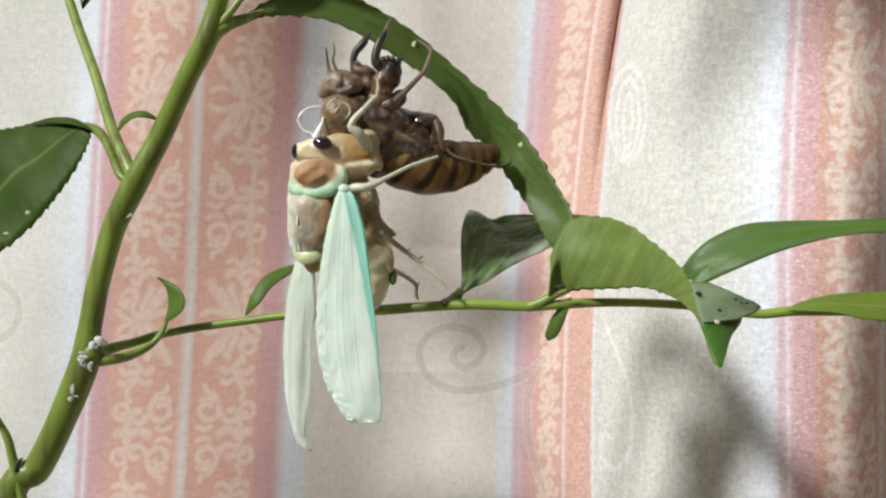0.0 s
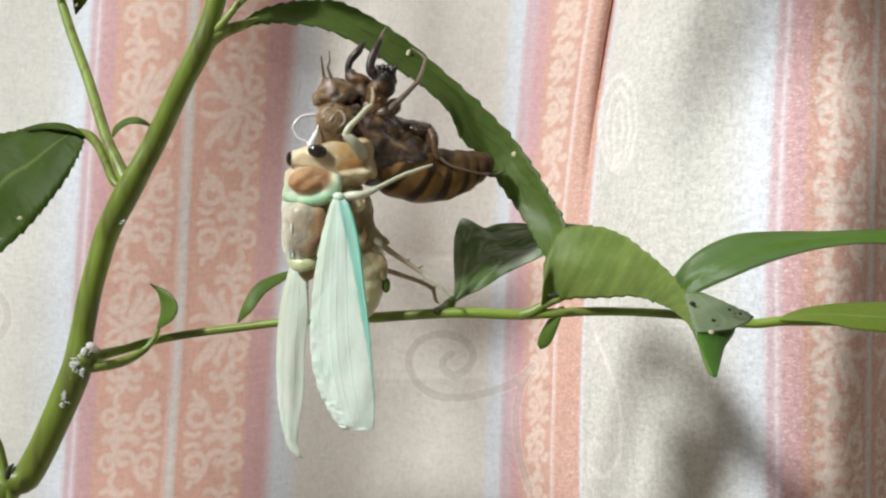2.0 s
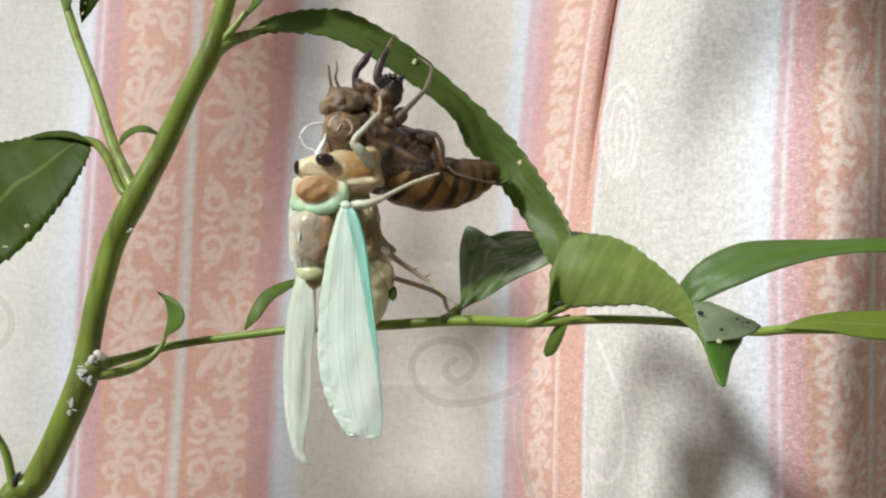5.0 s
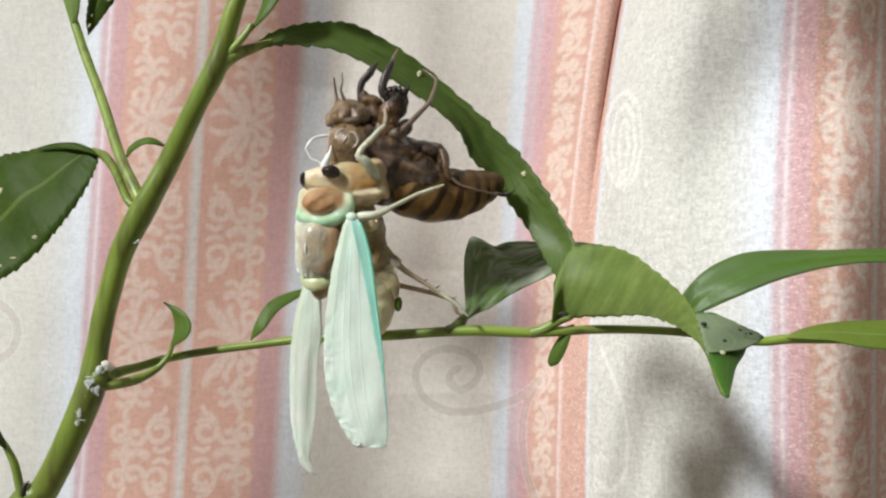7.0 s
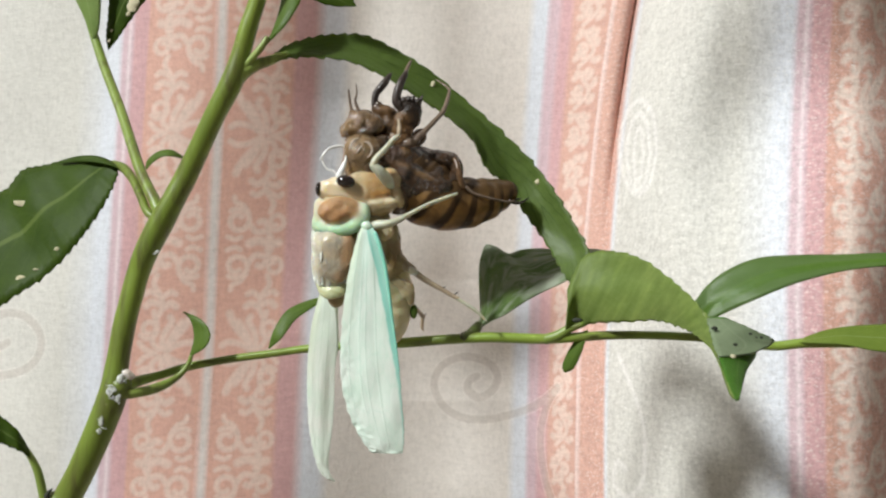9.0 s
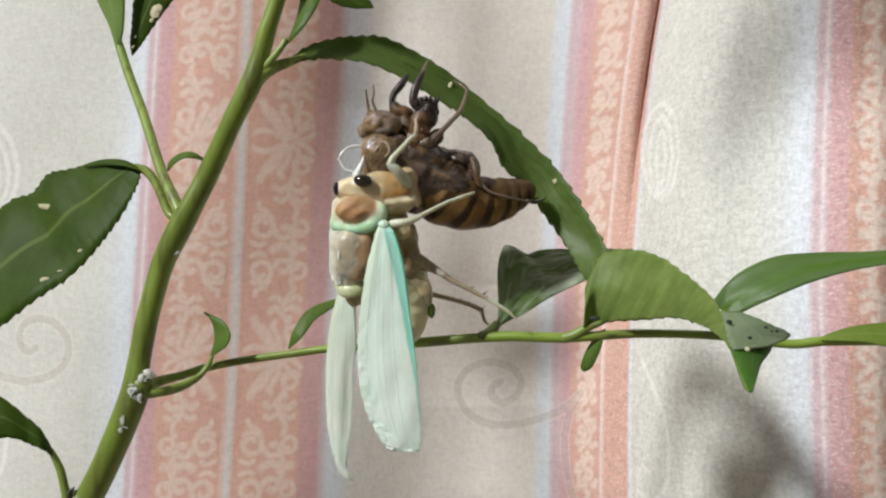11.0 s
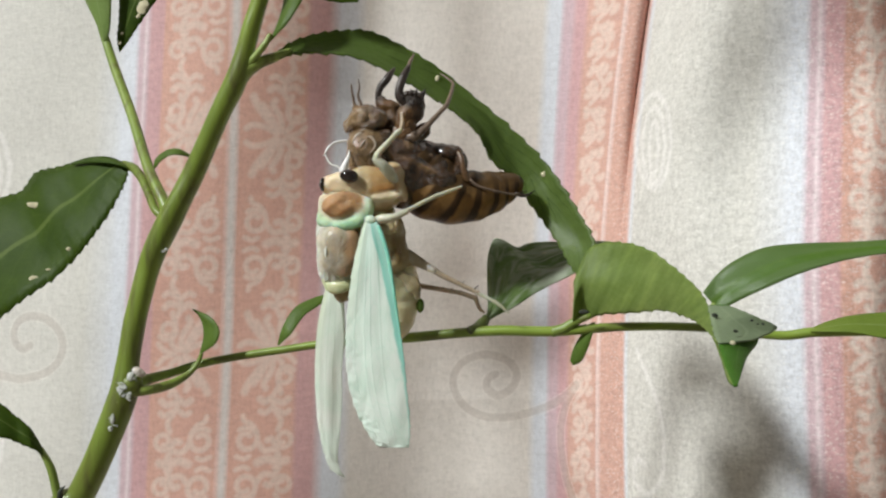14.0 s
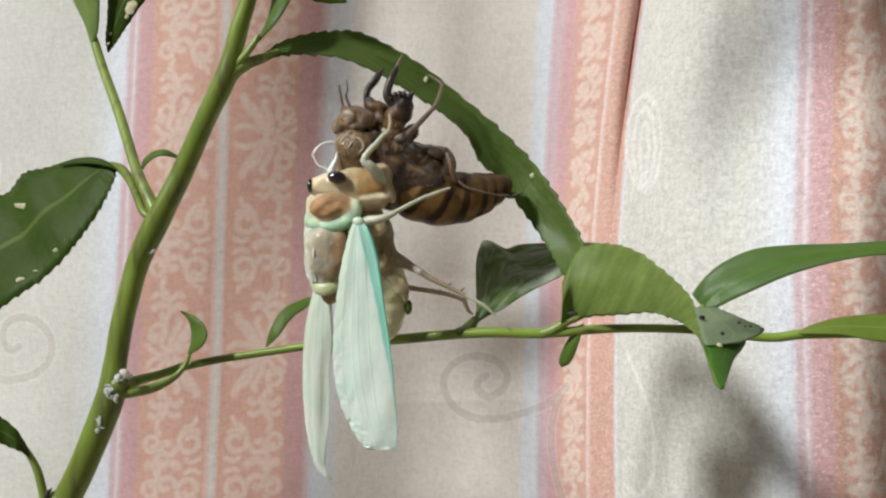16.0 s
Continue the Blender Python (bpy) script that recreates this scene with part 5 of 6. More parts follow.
# ridges along the shield's glints, their pale colour standing in for highlights
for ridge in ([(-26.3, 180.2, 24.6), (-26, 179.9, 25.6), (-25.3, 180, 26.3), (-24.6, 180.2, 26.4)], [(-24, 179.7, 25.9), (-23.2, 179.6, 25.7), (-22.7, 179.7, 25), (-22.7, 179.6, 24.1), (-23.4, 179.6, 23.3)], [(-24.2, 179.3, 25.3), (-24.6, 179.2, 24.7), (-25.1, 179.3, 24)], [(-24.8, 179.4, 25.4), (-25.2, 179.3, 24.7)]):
    part("shield_ridge", body([settle(shield_mesh, at, 0.02) for at in ridge], [0.08] + [0.24] * (len(ridge) - 2) + [0.08], (0, 1, 0.02), 24, 8), M_GLINT, skin, "raised ridge, coloured pale to stand for a glint")
part("thorax_shield", shield_mesh, M_HUSK_CLEAR, skin, "glossy translucent brown shield")
head = part("head", fused([((-24.8, 184, 29.7), (2.7, 2.6, 2.0), -12, 0.85), ((-25.8, 182.8, 28.4), (2.1, 1.8, 1.2), -5, 0.95), ((-27.5, 183.4, 28.2), (0.8, 1.1, 1.2), 0, 0.9), ((-22.7, 183.4, 29), (1.8, 2.1, 1.9), 0, 0.6), ((-26.5, 181.5, 28.7), (0.8, 0.6, 1.0), 20, 1.0),
                           ((-24.8, 181.4, 29), (0.7, 0.6, 0.7), 0, 0.9), ((-23.7, 182, 27.8), (1.6, 1.2, 0.8), -10, 0.5), ((-26.1, 183, 30.9), (0.6, 0.6, 0.8), 0, 0.5), ((-25, 182.4, 30.4), (0.6, 0.6, 0.7), 0, 0.5)], 0.45, 0.18, 0.14, 1.2, 7.0), M_HUSK_CLEAR, skin, "brown domed head")
for path in ([(-26.2, 183, 30.8), (-26.4, 183, 31.9), (-26.6, 182.6, 33.4), (-26.7, 182, 34.8)], [(-25, 182.5, 30.5), (-25.2, 182.3, 31.6), (-25.6, 182, 32.9), (-25.3, 181.6, 34.1), (-25.4, 181.2, 35.5)]):
    limb("antenna", path, [0.42, 0.28, 0.2, 0.14, 0.08][:len(path)], M_SHELL_LEG, head, m=8)
# digging fore legs
f1 = part("foreleg", fused([((-16.9, 184.2, 31.8), (2.0, 1.9, 2.1), 0, 0.05), ((-16.7, 184.2, 30.3), (1.7, 1.7, 1.9), 20, 0.2), ((-18.1, 183.6, 29.8), (1.4, 1.5, 1.5), 0, 0.8), ((-18.1, 184, 28), (1.8, 1.5, 1.7), 30, 0.9), ((-17.9, 183.6, 32.6), (1.0, 1.2, 1.0), 0, 0.1), ((-19, 184.4, 26.4), (1.5, 1.3, 1.3), 0, 0.7)],
                           0.6, 0.22, 0.2, 1.0, 2.0), M_CLAW, skin, "swollen dark digging leg")
limb("tibia", [(-18, 183, 31.6), (-18.9, 182.6, 32.5), (-18.9, 182.6, 33.9), (-18.3, 183, 35.9), (-17.6, 183.6, 37.4), (-17.4, 184, 38.2)], [0.6, 0.66, 0.7, 0.66, 0.48, 0.22], M_SHELL_DARK, f1, "slate-dark shin")
limb("tarsus", [(-17.6, 184, 37.7), (-17.2, 184.8, 39), (-16.7, 185.5, 40.2)], [0.3, 0.28, 0.16], M_SHELL_LEG, f1)
for tooth in (((-17.8, 182.6, 33), (-17.8, 182.4, 33.6)), ((-17, 182.6, 33.1), (-17, 182.4, 33.8)), ((-16.3, 182.8, 33.1), (-16.1, 182.6, 33.8)), ((-15.6, 183, 32.7), (-15.2, 183, 33.5)), ((-15.4, 183.4, 32.4), (-14.7, 183.4, 34)), ((-18.4, 182.4, 32.5), (-18.7, 182.2, 33))):
    a, b = Vector(tooth[0]), Vector(tooth[1])
    part("tooth", body([a, a.lerp(b, 0.6), b], [0.45, 0.3, 0.06], (0, 1, 0.1), 8, 8), M_SHELL_DARK, f1)
f2 = part("foreleg", fused([((-21.1, 187, 31.8), (2.0, 1.5, 1.15), 8, 0.8), ((-22.4, 187, 32.5), (1.0, 1.1, 1.1), 0, 0.3), ((-20.5, 187, 30.2), (1.5, 1.4, 1.5), -25, 0.7), ((-20.6, 186, 28.4), (2.0, 1.5, 1.6), -30, 0.6)], 0.5, 0.22, 0.18, 1.0, 4.0), M_CLAW, skin, "brown digging leg")
limb("tibia", [(-22.7, 187, 32.2), (-22.9, 187, 33.5), (-22.6, 187, 35), (-21.4, 187, 36.5), (-20.7, 187.5, 37.7), (-20.2, 188, 38.5)], [0.62, 0.56, 0.6, 0.68, 0.46, 0.18], M_SHELL_DARK, f2, "slate-dark shin")
limb("trochanter", [(-20.3, 185, 27.3), (-18.7, 184, 26.7), (-17.2, 184, 27.1)], [1.4, 1.6, 1.3], M_SHELL, skin)
m1 = limb("midleg", [(-19.1, 184, 25.8), (-17.7, 183.4, 26), (-16.1, 183.2, 26.4), (-15.1, 184, 27.6)], [0.6, 0.8, 0.75, 0.5], M_SHELL_LEG, skin, "thin brown middle leg")
limb("tibia", [(-16.1, 183, 26.3), (-14.6, 183.4, 27.8), (-12.8, 184.5, 29.9), (-11.3, 186, 31.8)], [0.52, 0.48, 0.42, 0.38], M_SHELL_LEG, m1)
limb("tarsus", [(-11.4, 186, 31.7), (-10.9, 187.5, 33.5), (-10.5, 189.5, 35.8), (-11.3, 190.5, 36.9), (-12.8, 191, 38)], [0.4, 0.32, 0.25, 0.2, 0.1], M_SHELL_LEG, m1)
part("midleg", fused([((-15.6, 187, 27.5), (1.3, 1.0, 1.7), 40, 0.6), ((-16.9, 186.6, 26.3), (1.6, 1.3, 1.2), 0, 0.7)], 0.5, 0.22, 0.15, 1.2, 6.0), M_HUSK, skin)
h1 = limb("hindleg", [(-9.5, 185, 23.7), (-9, 184.6, 22.5), (-8.7, 184.4, 21), (-8.4, 184.5, 19.7), (-7.9, 184.7, 18.8)], [0.42, 0.5, 0.52, 0.55, 0.4], M_SHELL, skin, "bent glossy hind leg", 12)
limb("tibia", [(-7.7, 184.6, 19.1), (-6.3, 185, 18), (-3.7, 186, 17.3), (-0.9, 188, 16.9), (0.5, 189.5, 17.1)], [0.26, 0.22, 0.2, 0.18, 0.16], M_SHELL_LEG, h1)
limb("claw", [(-0.4, 189, 17.1), (0.8, 190, 16.8), (1.9, 191, 17.1), (2.9, 192, 17.8)], [0.3, 0.3, 0.22, 0.08], M_SHELL_DARK, h1)
limb("claw", [(0.4, 190, 16.9), (1, 190.6, 17.5), (1.7, 191.4, 17.7)], [0.2, 0.16, 0.06], M_SHELL_DARK, h1)

# ---- the new cicada ----
bug = thing("cicada", (-23.2, 184, 8.2), "freshly moulted pale green cicada hanging beside its shell", "cicada")
part("thorax", fused([((-24, 185, 12.8), (4.2, 4.0, 4.0), 0, 0.2), ((-22.3, 186, 10.2), (3.6, 3.4, 4.0), 0, 0.3), ((-20.3, 185.4, 11.2), (1.7, 2.2, 2.2), 0, 0.2), ((-19.8, 185.6, 9), (1.5, 2.2, 2.0), -20, 0.9), ((-19.5, 185.8, 6.8), (2.2, 2.2, 1.7), 10, 0.6),
                      ((-17.6, 185.6, 6.1), (2.0, 1.0, 0.8), 22, 0.7), ((-21.2, 186.4, 5.9), (3.2, 3.0, 2.8), 0, 0.4), ((-20.7, 182, 11.8), (1.5, 0.9, 1.6), 20, 0.0), ((-20, 183.4, 8.2), (0.5, 0.5, 2.6), -14, 1.0)], 0.6, 0.26, 0.22, 0.7, 1.0), M_FLANK, bug, "pale tan wrinkled flank")
part("abdomen", body([(-23.5, 188, 8.4), (-21.7, 188.5, 4.8), (-20.6, 188.5, 1.8), (-20, 188.5, -1.5), (-20.3, 188.5, -4.8), (-20.9, 188.5, -7.1)], [(4.0, 4.0), (4.6, 4.2), (4.2, 4.0), (3.4, 3.6), (2.4, 2.8), (0.9, 1.0)], (0, -1, 0), 90, 26, rings(8, 0.04)), M_YELLOW, bug, "yellow-green ringed abdomen")
part("side_plate", fused([((-19.3, 185.2, 3.6), (1.6, 0.6, 1.1), 35, 0.2), ((-17.6, 185.6, 2.2), (1.7, 0.6, 1.5), 55, 0.0), ((-16.7, 186.2, 1), (0.7, 0.7, 1.5), 0, 0.0)], 0.5, 0.24, 0.1, 0.8, 2.0), M_FLANK, bug, "pale flap at the waist")
part("tail_lobe", blob((-16.3, 187.4, -1.4), (0.62, 0.6, 1.2), (0.05, 0, 1), (0, 1, 0), 0.05, 3), M_LEAF, bug, "small green lobe")
head = part("head", fused([((-29.2, 181.4, 18.8), (2.4, 1.9, 1.45), -18, 0.0), ((-26.6, 180.8, 19), (2.2, 1.8, 1.6), 0, 0.15), ((-30.7, 181.8, 18.1), (1.0, 1.5, 1.4), -10, 0.0), ((-22.6, 182, 18.6), (3.9, 2.6, 2.6), 22, 0.62), ((-22, 182.8, 16.5), (3.2, 2.4, 2.2), 0, 0.45), ((-21.9, 180, 17.3), (2.2, 0.7, 0.7), -6, 1.15), ((-18.9, 182.5, 17.7), (1.0, 1.8, 2.4), -20, 0.4), ((-21.8, 182, 15.1), (2.6, 1.6, 1.0), -10, 0.5),
                           ((-20.9, 180.2, 16.2), (2.4, 0.8, 0.6), -4, -0.5), ((-20.1, 182.2, 20), (2.0, 2.0, 2.0), 0, 0.4), ((-24.6, 181.2, 20), (1.8, 1.4, 1.1), 10, 0.2), ((-23.8, 181, 16.1), (1.6, 1.0, 1.0), 20, 0.15), ((-24.8, 180.4, 17.6), (1.9, 1.2, 1.4), 0, 0.15), ((-27.4, 180.9, 17.5), (3.0, 1.2, 0.9), 4, 0.0)], 0.7, 0.2, 0.14, 0.8, 1.5, 1.0), M_HEAD, bug, "cream and amber head")
part("eye", blob((-26.7, 178.6, 19.4), (1.55, 1.15, 1.05), (0.15, 0, 1), (0, 1, 0), 0, 1, 24, 24), M_EYE, head, "glossy black eye")
part("eye", blob((-31.3, 181, 18.4), (0.6, 1.2, 1.15), (0, 0, 1), (0, 1, 0), 0, 1, 20, 20), M_EYE, head, "glossy black eye")
shield = part("pronotum", fused([((-28.2, 182, 14.6), (3.5, 2.8, 2.6), 0, 0.4), ((-28.1, 179.3, 15.0), (3.2, 0.9, 2.0), -8, 0.14), ((-31.6, 182, 12.7), (1.0, 1.0, 1.1), 0, 0.95), ((-29.9, 181, 11.9), (1.5, 1.0, 0.95), 5, 1.0), ((-27.8, 180.1, 11.7), (1.8, 1.0, 0.95), 0, 1.0),
                                 ((-25.7, 179.6, 12.2), (1.7, 1.0, 1.0), -22, 1.0), ((-24.3, 179.6, 13.3), (1.2, 1.0, 1.5), 20, 0.95), ((-23.9, 180.3, 14.8), (1.0, 1.0, 1.3), 0, 0.8), ((-25, 180.6, 16.1), (1.3, 0.8, 0.7), 22, 0.58), ((-26.8, 180.8, 17.0), (1.5, 0.7, 0.5), 8, 0.45),
                                 ((-28.9, 181.2, 17.3), (1.5, 0.8, 0.5), -5, 0.42), ((-30.8, 182.1, 16.6), (1.1, 0.9, 0.7), -40, 0.45), ((-31.7, 182.4, 14.7), (0.6, 1.1, 1.8), 0, 0.68), ((-29, 178.9, 15.1), (1.5, 0.42, 0.34), -35, 0.0), ((-27.5, 178.7, 14.2), (1.3, 0.42, 0.34), -28, 0.0), ((-25.9, 179, 14.7), (0.9, 0.42, 0.5), 30, 0.15)],
                                1.0, 0.2, 0.10, 1.0, 2.5, 1.35), M_SHIELD, bug, "amber neck shield with a mint-green collar")
back = part("mesonotum", fused([((-29.1, 182.4, 9.4), (3.5, 3.5, 3.2), 0, 0.38), ((-29.1, 182.5, 6.4), (3.2, 3.4, 3.2), 0, 0.42), ((-29.3, 183.4, 3.9), (2.3, 2.5, 2.2), 0, 0.2), ((-26.7, 180, 8.1), (1.5, 0.9, 3.2), 6, 1.0), ((-27.9, 180.4, 4.9), (1.3, 0.9, 1.6), 8, 0.9),
                                ((-31.8, 182, 8.3), (0.7, 1.3, 3.4), 2, 0.0), ((-31.2, 182, 4.8), (0.8, 1.2, 1.7), -12, 0.0), ((-29.2, 179.4, 9), (1.4, 0.5, 2.2), 0, 0.6)], 0.6, 0.24, 0.1, 0.7, 4.5), M_BACK, bug, "glassy beige back plate")
part("cross_ridge", body([(-31.6, 183, 3.3), (-30.3, 182, 2), (-28.8, 181.4, 1.7), (-27.3, 181.6, 2.3), (-26.5, 182.4, 3.3)], [(0.5, 0.4), (1.1, 0.55), (0.95, 0.45), (0.8, 0.45), (0.3, 0.3)], (0, 1, 0.1), 24, 14), M_RIDGE, back, "yellow-green cross ridge")
part("tail_plate", blob((-28.7, 183.5, 0.9), (1.5, 1.3, 1.6), (0.1, 0, 1), (0, 1, 0), 0.08, 5), M_BROWNISH, bug)
# wings
wing = part("forewing", sheet([(-23.8, 178.8, 12.6), (-24.5, 178.4, 11.2), (-25.2, 178.2, 8.7), (-26, 178, 5.3), (-26.7, 178.2, 0.9), (-27.2, 178.4, -3.6), (-27.4, 178.6, -8.1), (-27.3, 178.6, -11.6), (-26.6, 178.6, -15.6), (-25.4, 178.6, -18.9), (-24.1, 178.6, -21.2), (-22.8, 178.6, -23), (-22.1, 178.6, -23.5)],
                             [(-22.8, 178.9, 12.8), (-22.1, 178.2, 11.6), (-21.1, 177.8, 9.2), (-20.2, 177.4, 5.9), (-19.6, 177.2, 2.1), (-19, 177.2, -2.3), (-18.5, 177.2, -6.8), (-18, 177.2, -10.3), (-17.7, 177.3, -14.3), (-17.4, 177.4, -17.8), (-17.3, 177.6, -20.6), (-17.5, 178, -22.8), (-17.7, 178.2, -23.5)],
                             0.35, 0.16, 170, 64, seed=21, wave=0.32, teeth=17, tooth=0.2, crumple=0.30), M_WING, bug, "soft mint-white wing with a teal leading edge")
part("wing_base", blob((-23.3, 178.5, 12.3), (0.95, 0.6, 0.75), (0.3, 0, 1), (0, 1, 0), 0.12, 3), M_WING_BASE, wing, "pale mint wing base")
part("leading_vein", body([(-22, 178, 11.3), (-21.2, 177.6, 9.2), (-20.3, 177.2, 5.9), (-19.7, 177, 2.1), (-19.1, 177, -2.3), (-18.5, 177, -6.7), (-18, 177, -10.7)], [0.3, 0.34, 0.3, 0.26, 0.2, 0.14, 0.08], (0, 1, 0.1), 40, 8), M_TEAL, wing, "green leading vein")
part("forewing", sheet([(-31.4, 184, 2.1), (-32.1, 184.5, -0.4), (-33, 185.5, -3.7), (-33.6, 186.5, -7.4), (-34, 187.5, -11.7), (-34.1, 188.5, -16), (-34, 189.5, -20.6), (-33.4, 190.5, -24.9), (-32.5, 191.2, -28.2), (-31.2, 191.5, -29.6), (-30, 191.8, -30.2)],
                       [(-29.5, 183.4, 1.8), (-28.9, 183.6, -0.9), (-28.7, 184.6, -4.2), (-28.8, 185.6, -7.4), (-29.4, 187, -11.7), (-29.6, 188.2, -16), (-30, 189.3, -20.6), (-30.6, 190.2, -24.7), (-30.9, 191, -27.4), (-30.5, 191.3, -29), (-29.9, 191.8, -30.2)],
                       0.5, 0.16, 150, 48, seed=22, wave=0.22, pleats=0.0, ribs=3, crumple=0.2), M_WING_FAR, bug, "soft pale green wing, still limp")
part("hindwing", sheet([(-30.0, 185, 1.6), (-30.2, 186, -1.9), (-30.2, 187, -5.6), (-30.3, 187.6, -8.6), (-30.4, 188, -11.0)], [(-28.6, 184.6, 1.4), (-28.7, 185.6, -2.4), (-28.7, 186.6, -6.2), (-29.1, 187.2, -8.8), (-30.1, 187.8, -11.2)], 0.35, 0.12, 60, 16, seed=23, wave=0.4, crumple=0.25), M_WING_FAR, bug, "crumpled white hind wing")
part("membrane", sheet([(-31.6, 182.2, 11.6), (-32.5, 182.6, 9.4), (-32.7, 182.8, 7.0), (-32.6, 183, 4.6), (-31.9, 183.2, 2.6)], [(-30.2, 180.2, 11.4), (-30.4, 179.4, 9.4), (-30.6, 179.4, 7.0), (-30.6, 180.2, 4.8), (-30.6, 181.4, 2.9)], 0.5, 0.05, 60, 20, seed=31, wave=0.5, pleats=0.12, ribs=2, crumple=0.5), M_FILM, bug, "clear crumpled film at the wing root")
part("membrane", sheet([(-32.0, 183, 13.6), (-32.7, 183, 12.0), (-32.9, 183, 10.2)], [(-31.2, 182, 13.2), (-31.8, 182, 11.8), (-32.2, 182.2, 10.2)], 0.2, 0.05, 24, 8, seed=33, wave=0.3), M_FILM, bug, "clear film edging the collar")
# legs that hold on to the shed skin
f = limb("foreleg", [(-19.8, 181, 18.8), (-20.3, 179.6, 19.9), (-21.3, 178.6, 21), (-22.3, 178.4, 21.9)], [0.8, 0.95, 0.85, 0.7], M_LEG, bug, "pale green fore leg", 12)
limb("tibia", [(-22.3, 178.4, 21.7), (-21.9, 178.2, 22.9), (-20.5, 178.6, 24.5), (-19.2, 179.4, 26.1), (-18.4, 180, 26.9)], [0.7, 0.52, 0.46, 0.42, 0.34], M_LEG, f)
limb("tarsus", [(-18.5, 180, 26.7), (-18.3, 180.6, 28.1), (-18.5, 181.4, 29.8)], [0.36, 0.32, 0.2], M_LEG_TAN, f)
f = limb("midleg", [(-23.2, 179.6, 12.0), (-21.8, 179, 12.5), (-20.3, 178.6, 12.6), (-18.8, 178.6, 13), (-17.4, 179, 13.6)], [0.55, 0.72, 0.68, 0.52, 0.34], M_LEG, bug, "pale middle leg", 12)
limb("tibia", [(-18.9, 178.8, 13.1), (-16.7, 179.4, 14.2), (-14.6, 180.4, 15.4), (-12.5, 181.6, 16.5)], [0.4, 0.36, 0.33, 0.34], M_LEG, f)
limb("tarsus", [(-12.7, 181.4, 16.3), (-10.9, 182.4, 17.1), (-9, 183.6, 17.9)], [0.34, 0.3, 0.18], M_LEG, f)
part("membrane", tube([(-27.9, 180.5, 20.4), (-27.4, 180, 21.6), (-27, 180.2, 22.7), (-26.9, 180.6, 23.8)], [0.75, 0.5, 0.3, 0.08], 14, 8), M_THREAD, bug, "white spike of shed lining")
part("membrane", tube([(-28.2, 180.8, 20.4), (-28.9, 181, 21.3), (-29.9, 181, 21.6), (-30.6, 181, 22.6), (-30.8, 181, 23.6), (-30.4, 181.2, 24.5), (-29.4, 181.6, 25.2), (-28.1, 182, 25.5), (-27, 182.6, 25.5)], [0.12, 0.13, 0.13, 0.16, 0.15, 0.17, 0.2, 0.22, 0.2], 50, 6), M_THREAD, bug, "white thread of shed lining")
part("membrane", tube([(-30.9, 181, 23.4), (-31.1, 181, 23.1), (-30.6, 180.8, 23.9), (-30, 181, 24.7)], [0.08, 0.12, 0.14, 0.1], 20, 6), M_THREAD, bug, "white thread of shed lining")
# hind legs, each turning about its own joint
KNEE, HIP = Vector((-14.2, 185, 4.6)), Vector((-22.8, 190, 2.4))
near_leg = part("hindleg", tube([(-19.7, 186, 7.5), (-17.6, 185.4, 6.5), (-15.4, 185, 5.3), (-13.8, 185, 4.4), (-12.4, 185, 3.5), (-10, 185, 2.3), (-7.2, 185, 0.9), (-6.5, 185, 0.6)], [1.2, 1.1, 0.75, 0.55, 0.48, 0.42, 0.36, 0.34], 50, 10, 0.05), M_LEG_TAN, bug, "thin tan hind leg", pivot=KNEE)
part("joint", blob((-14.3, 184.8, 4.7), (0.6, 0.6, 1.2), (0.8, 0, -0.5), (0, 1, 0), 0.2, 3), M_KNEE, near_leg, "white knee")
part("tarsus", tube([(-6.9, 185, 0.7), (-5.2, 185, -0.2), (-3.3, 185, -1.3), (-1.6, 185, -2.8)], [0.32, 0.3, 0.3, 0.12], 20, 8), M_LEG, near_leg)
for a, b in (((-7.2, 185, 1.2), (-6.5, 184.8, 1.8)), ((-9.2, 185, 2.2), (-8.7, 184.8, 2.5))):
    part("spur", body([a, b], [0.16, 0.05], (0, 1, 0.1), 5, 6), M_SHELL_DARK, near_leg)
far_leg = part("hindleg", tube([(-22.8, 190, 2.4), (-20.2, 190, 2.4), (-16.3, 190, 1.8), (-13, 190, 1.2), (-9.7, 190, 0.5), (-7.2, 190, -0.4)], [0.9, 0.65, 0.46, 0.42, 0.4, 0.42], 40, 10, 0.08), M_LEG_TAN, bug, "thin tan hind leg", pivot=HIP)
part("tarsus", tube([(-7.3, 190, -0.2), (-7, 190, -1.2), (-6.5, 190, -2.3), (-5.8, 190, -2.8)], [0.42, 0.34, 0.3, 0.14], 16, 8), M_LEG_TAN, far_leg)
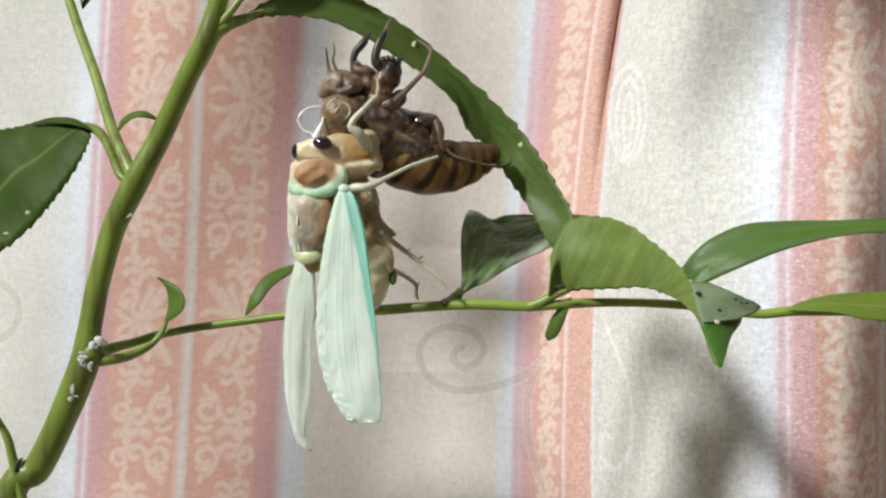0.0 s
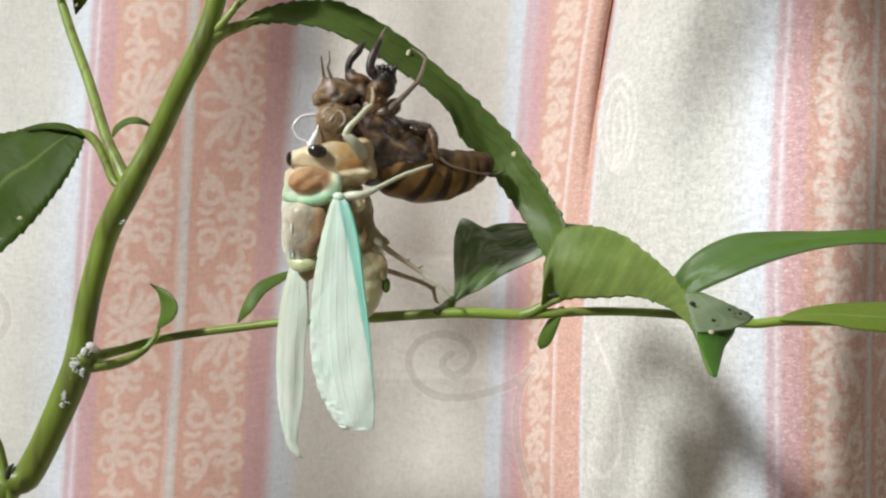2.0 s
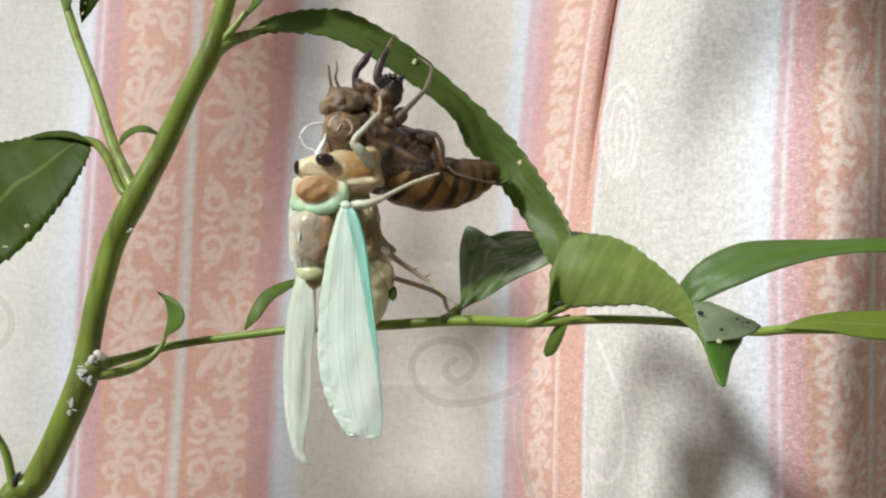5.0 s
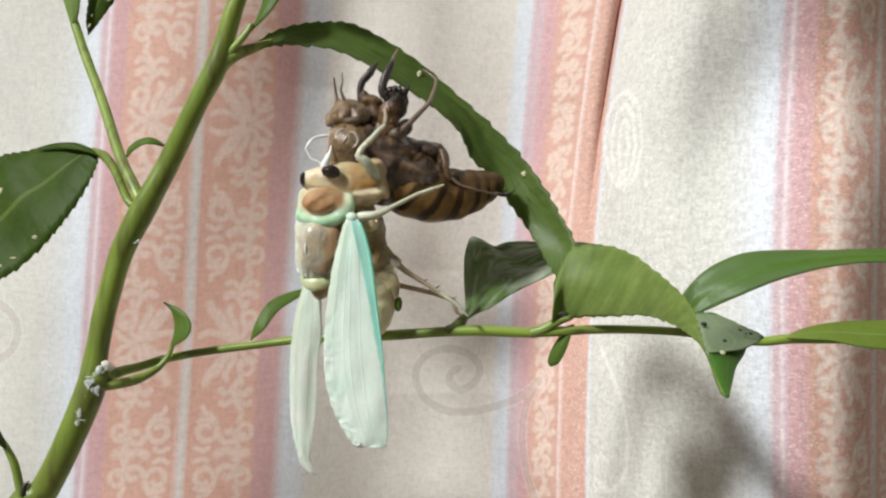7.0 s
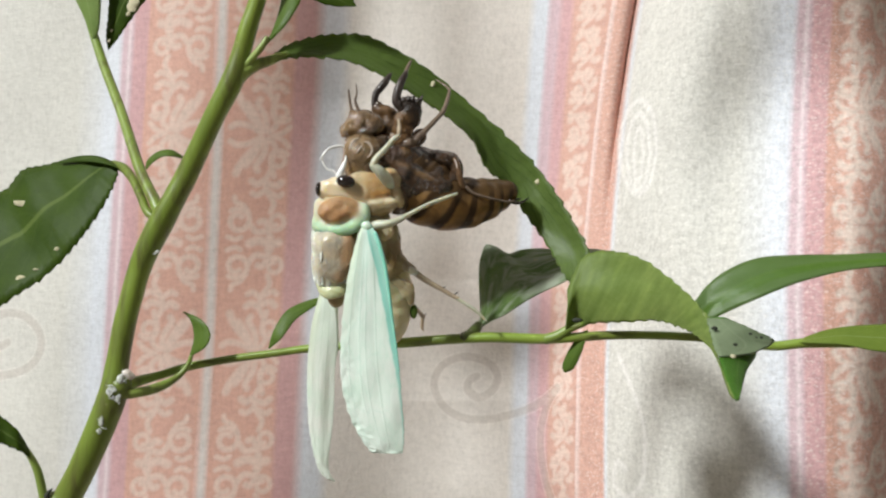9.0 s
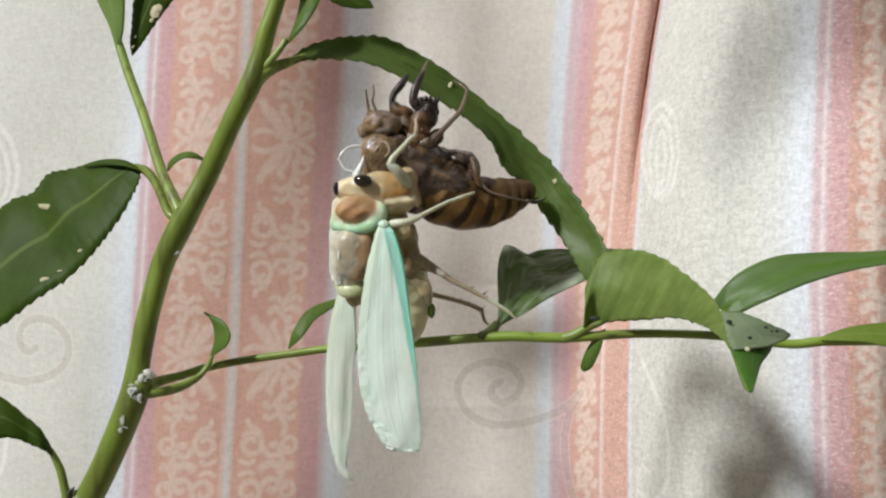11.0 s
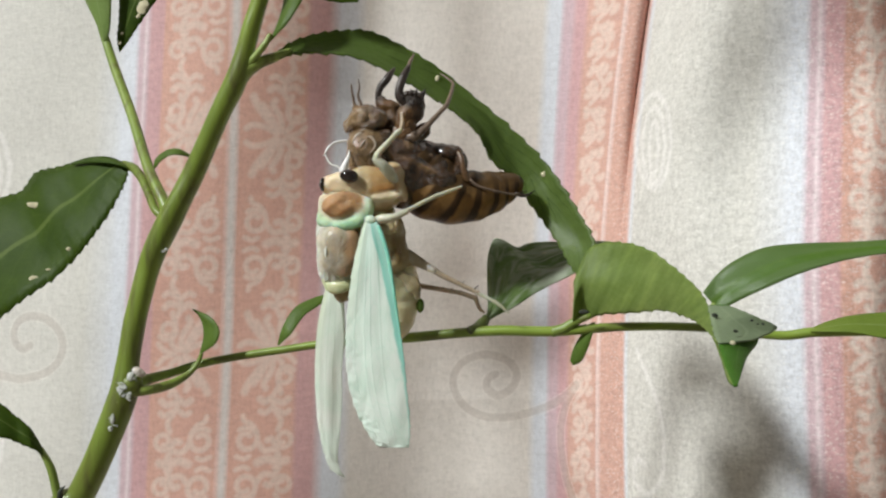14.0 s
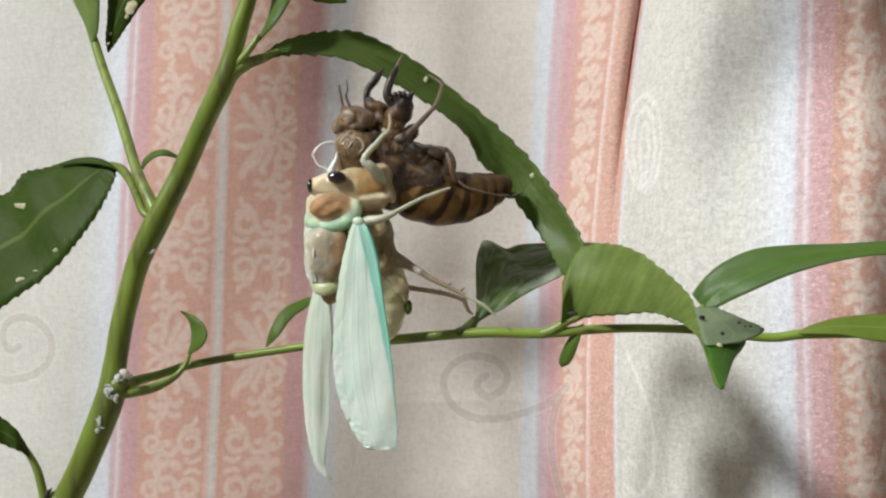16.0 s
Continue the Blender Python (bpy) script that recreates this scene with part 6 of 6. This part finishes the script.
for a, b in (((-11.6, 190, 1), (-11, 189.8, 1.4)), ((-12.9, 190, 1.2), (-12.5, 189.8, 1.6)), ((-10.1, 190, 0.6), (-9.5, 189.8, 1)), ((-7.4, 190, -0.3), (-6.8, 189.8, 0.3))):
    part("spur", body([a, b], [0.15, 0.05], (0, 1, 0.1), 5, 6), M_SHELL_DARK, far_leg)


# ---- what moves ----
def motions():
    home = ORIGIN[bug.name]
    # near hind leg: seconds, millimetres drawn in and up, degrees of turn
    drawn = [(0, -4.2, 1.6, 10), (1.5, -3.4, 1.1, 7), (3.2, -3.4, 1.0, 7), (5.5, -3.3, 0.9, 7.3), (7, -2.6, 0.7, 5.3), (9.2, -2.0, 0.6, 3.5), (11.3, -0.3, 0.1, 1.0), (12.5, -0.2, 0, 0.4), (14.5, 0, 0, 0), (16, -0.3, 0, 0.3)]
    walk(near_leg, [(t, Matrix.Translation((KNEE - home + Vector((x, 0, z))) * 0.001) @ pose(0, 0, 0, 0, turn, 0)) for t, x, z, turn in drawn])
    # far hind leg: seconds and where its knee reaches from the hip, millimetres across and down
    reach = [(0, 9.6, 5.2), (0.5, 10.8, 5.0), (1.0, 12.0, 4.8), (1.5, 13.1, 4.8), (2.0, 14.0, 4.4), (3.0, 15.0, 3.9), (5.3, 14.7, 4.6), (5.5, 9.6, 6.4), (5.6, 9.2, 6.3), (5.9, 11.6, 4.9), (6.2, 14.6, 4.3),
             (6.8, 15.9, 3.3), (7.4, 15.8, 3.4), (7.7, 12.9, 6.4), (8.0, 6.2, 5.6), (8.5, 6.0, 6.1), (8.8, 6.3, 5.2), (9.0, 7.3, 5.0), (9.2, 8.2, 5.0), (11.3, 15.2, 3.4), (12.0, 15.8, 2.9), (16, 15.9, 2.7)]
    rest = Vector((-7.2, 190, -0.4)) - HIP
    rows = []
    for t, x, down in reach:
        deep = math.sqrt(max(rest.length_squared - x * x - down * down, 0.0))
        turn = rest.rotation_difference(Vector((x, deep, -down)))
        rows.append((t, Matrix.Translation((HIP - home) * 0.001) @ turn.to_matrix().to_4x4()))
    walk(far_leg, rows)


motions()
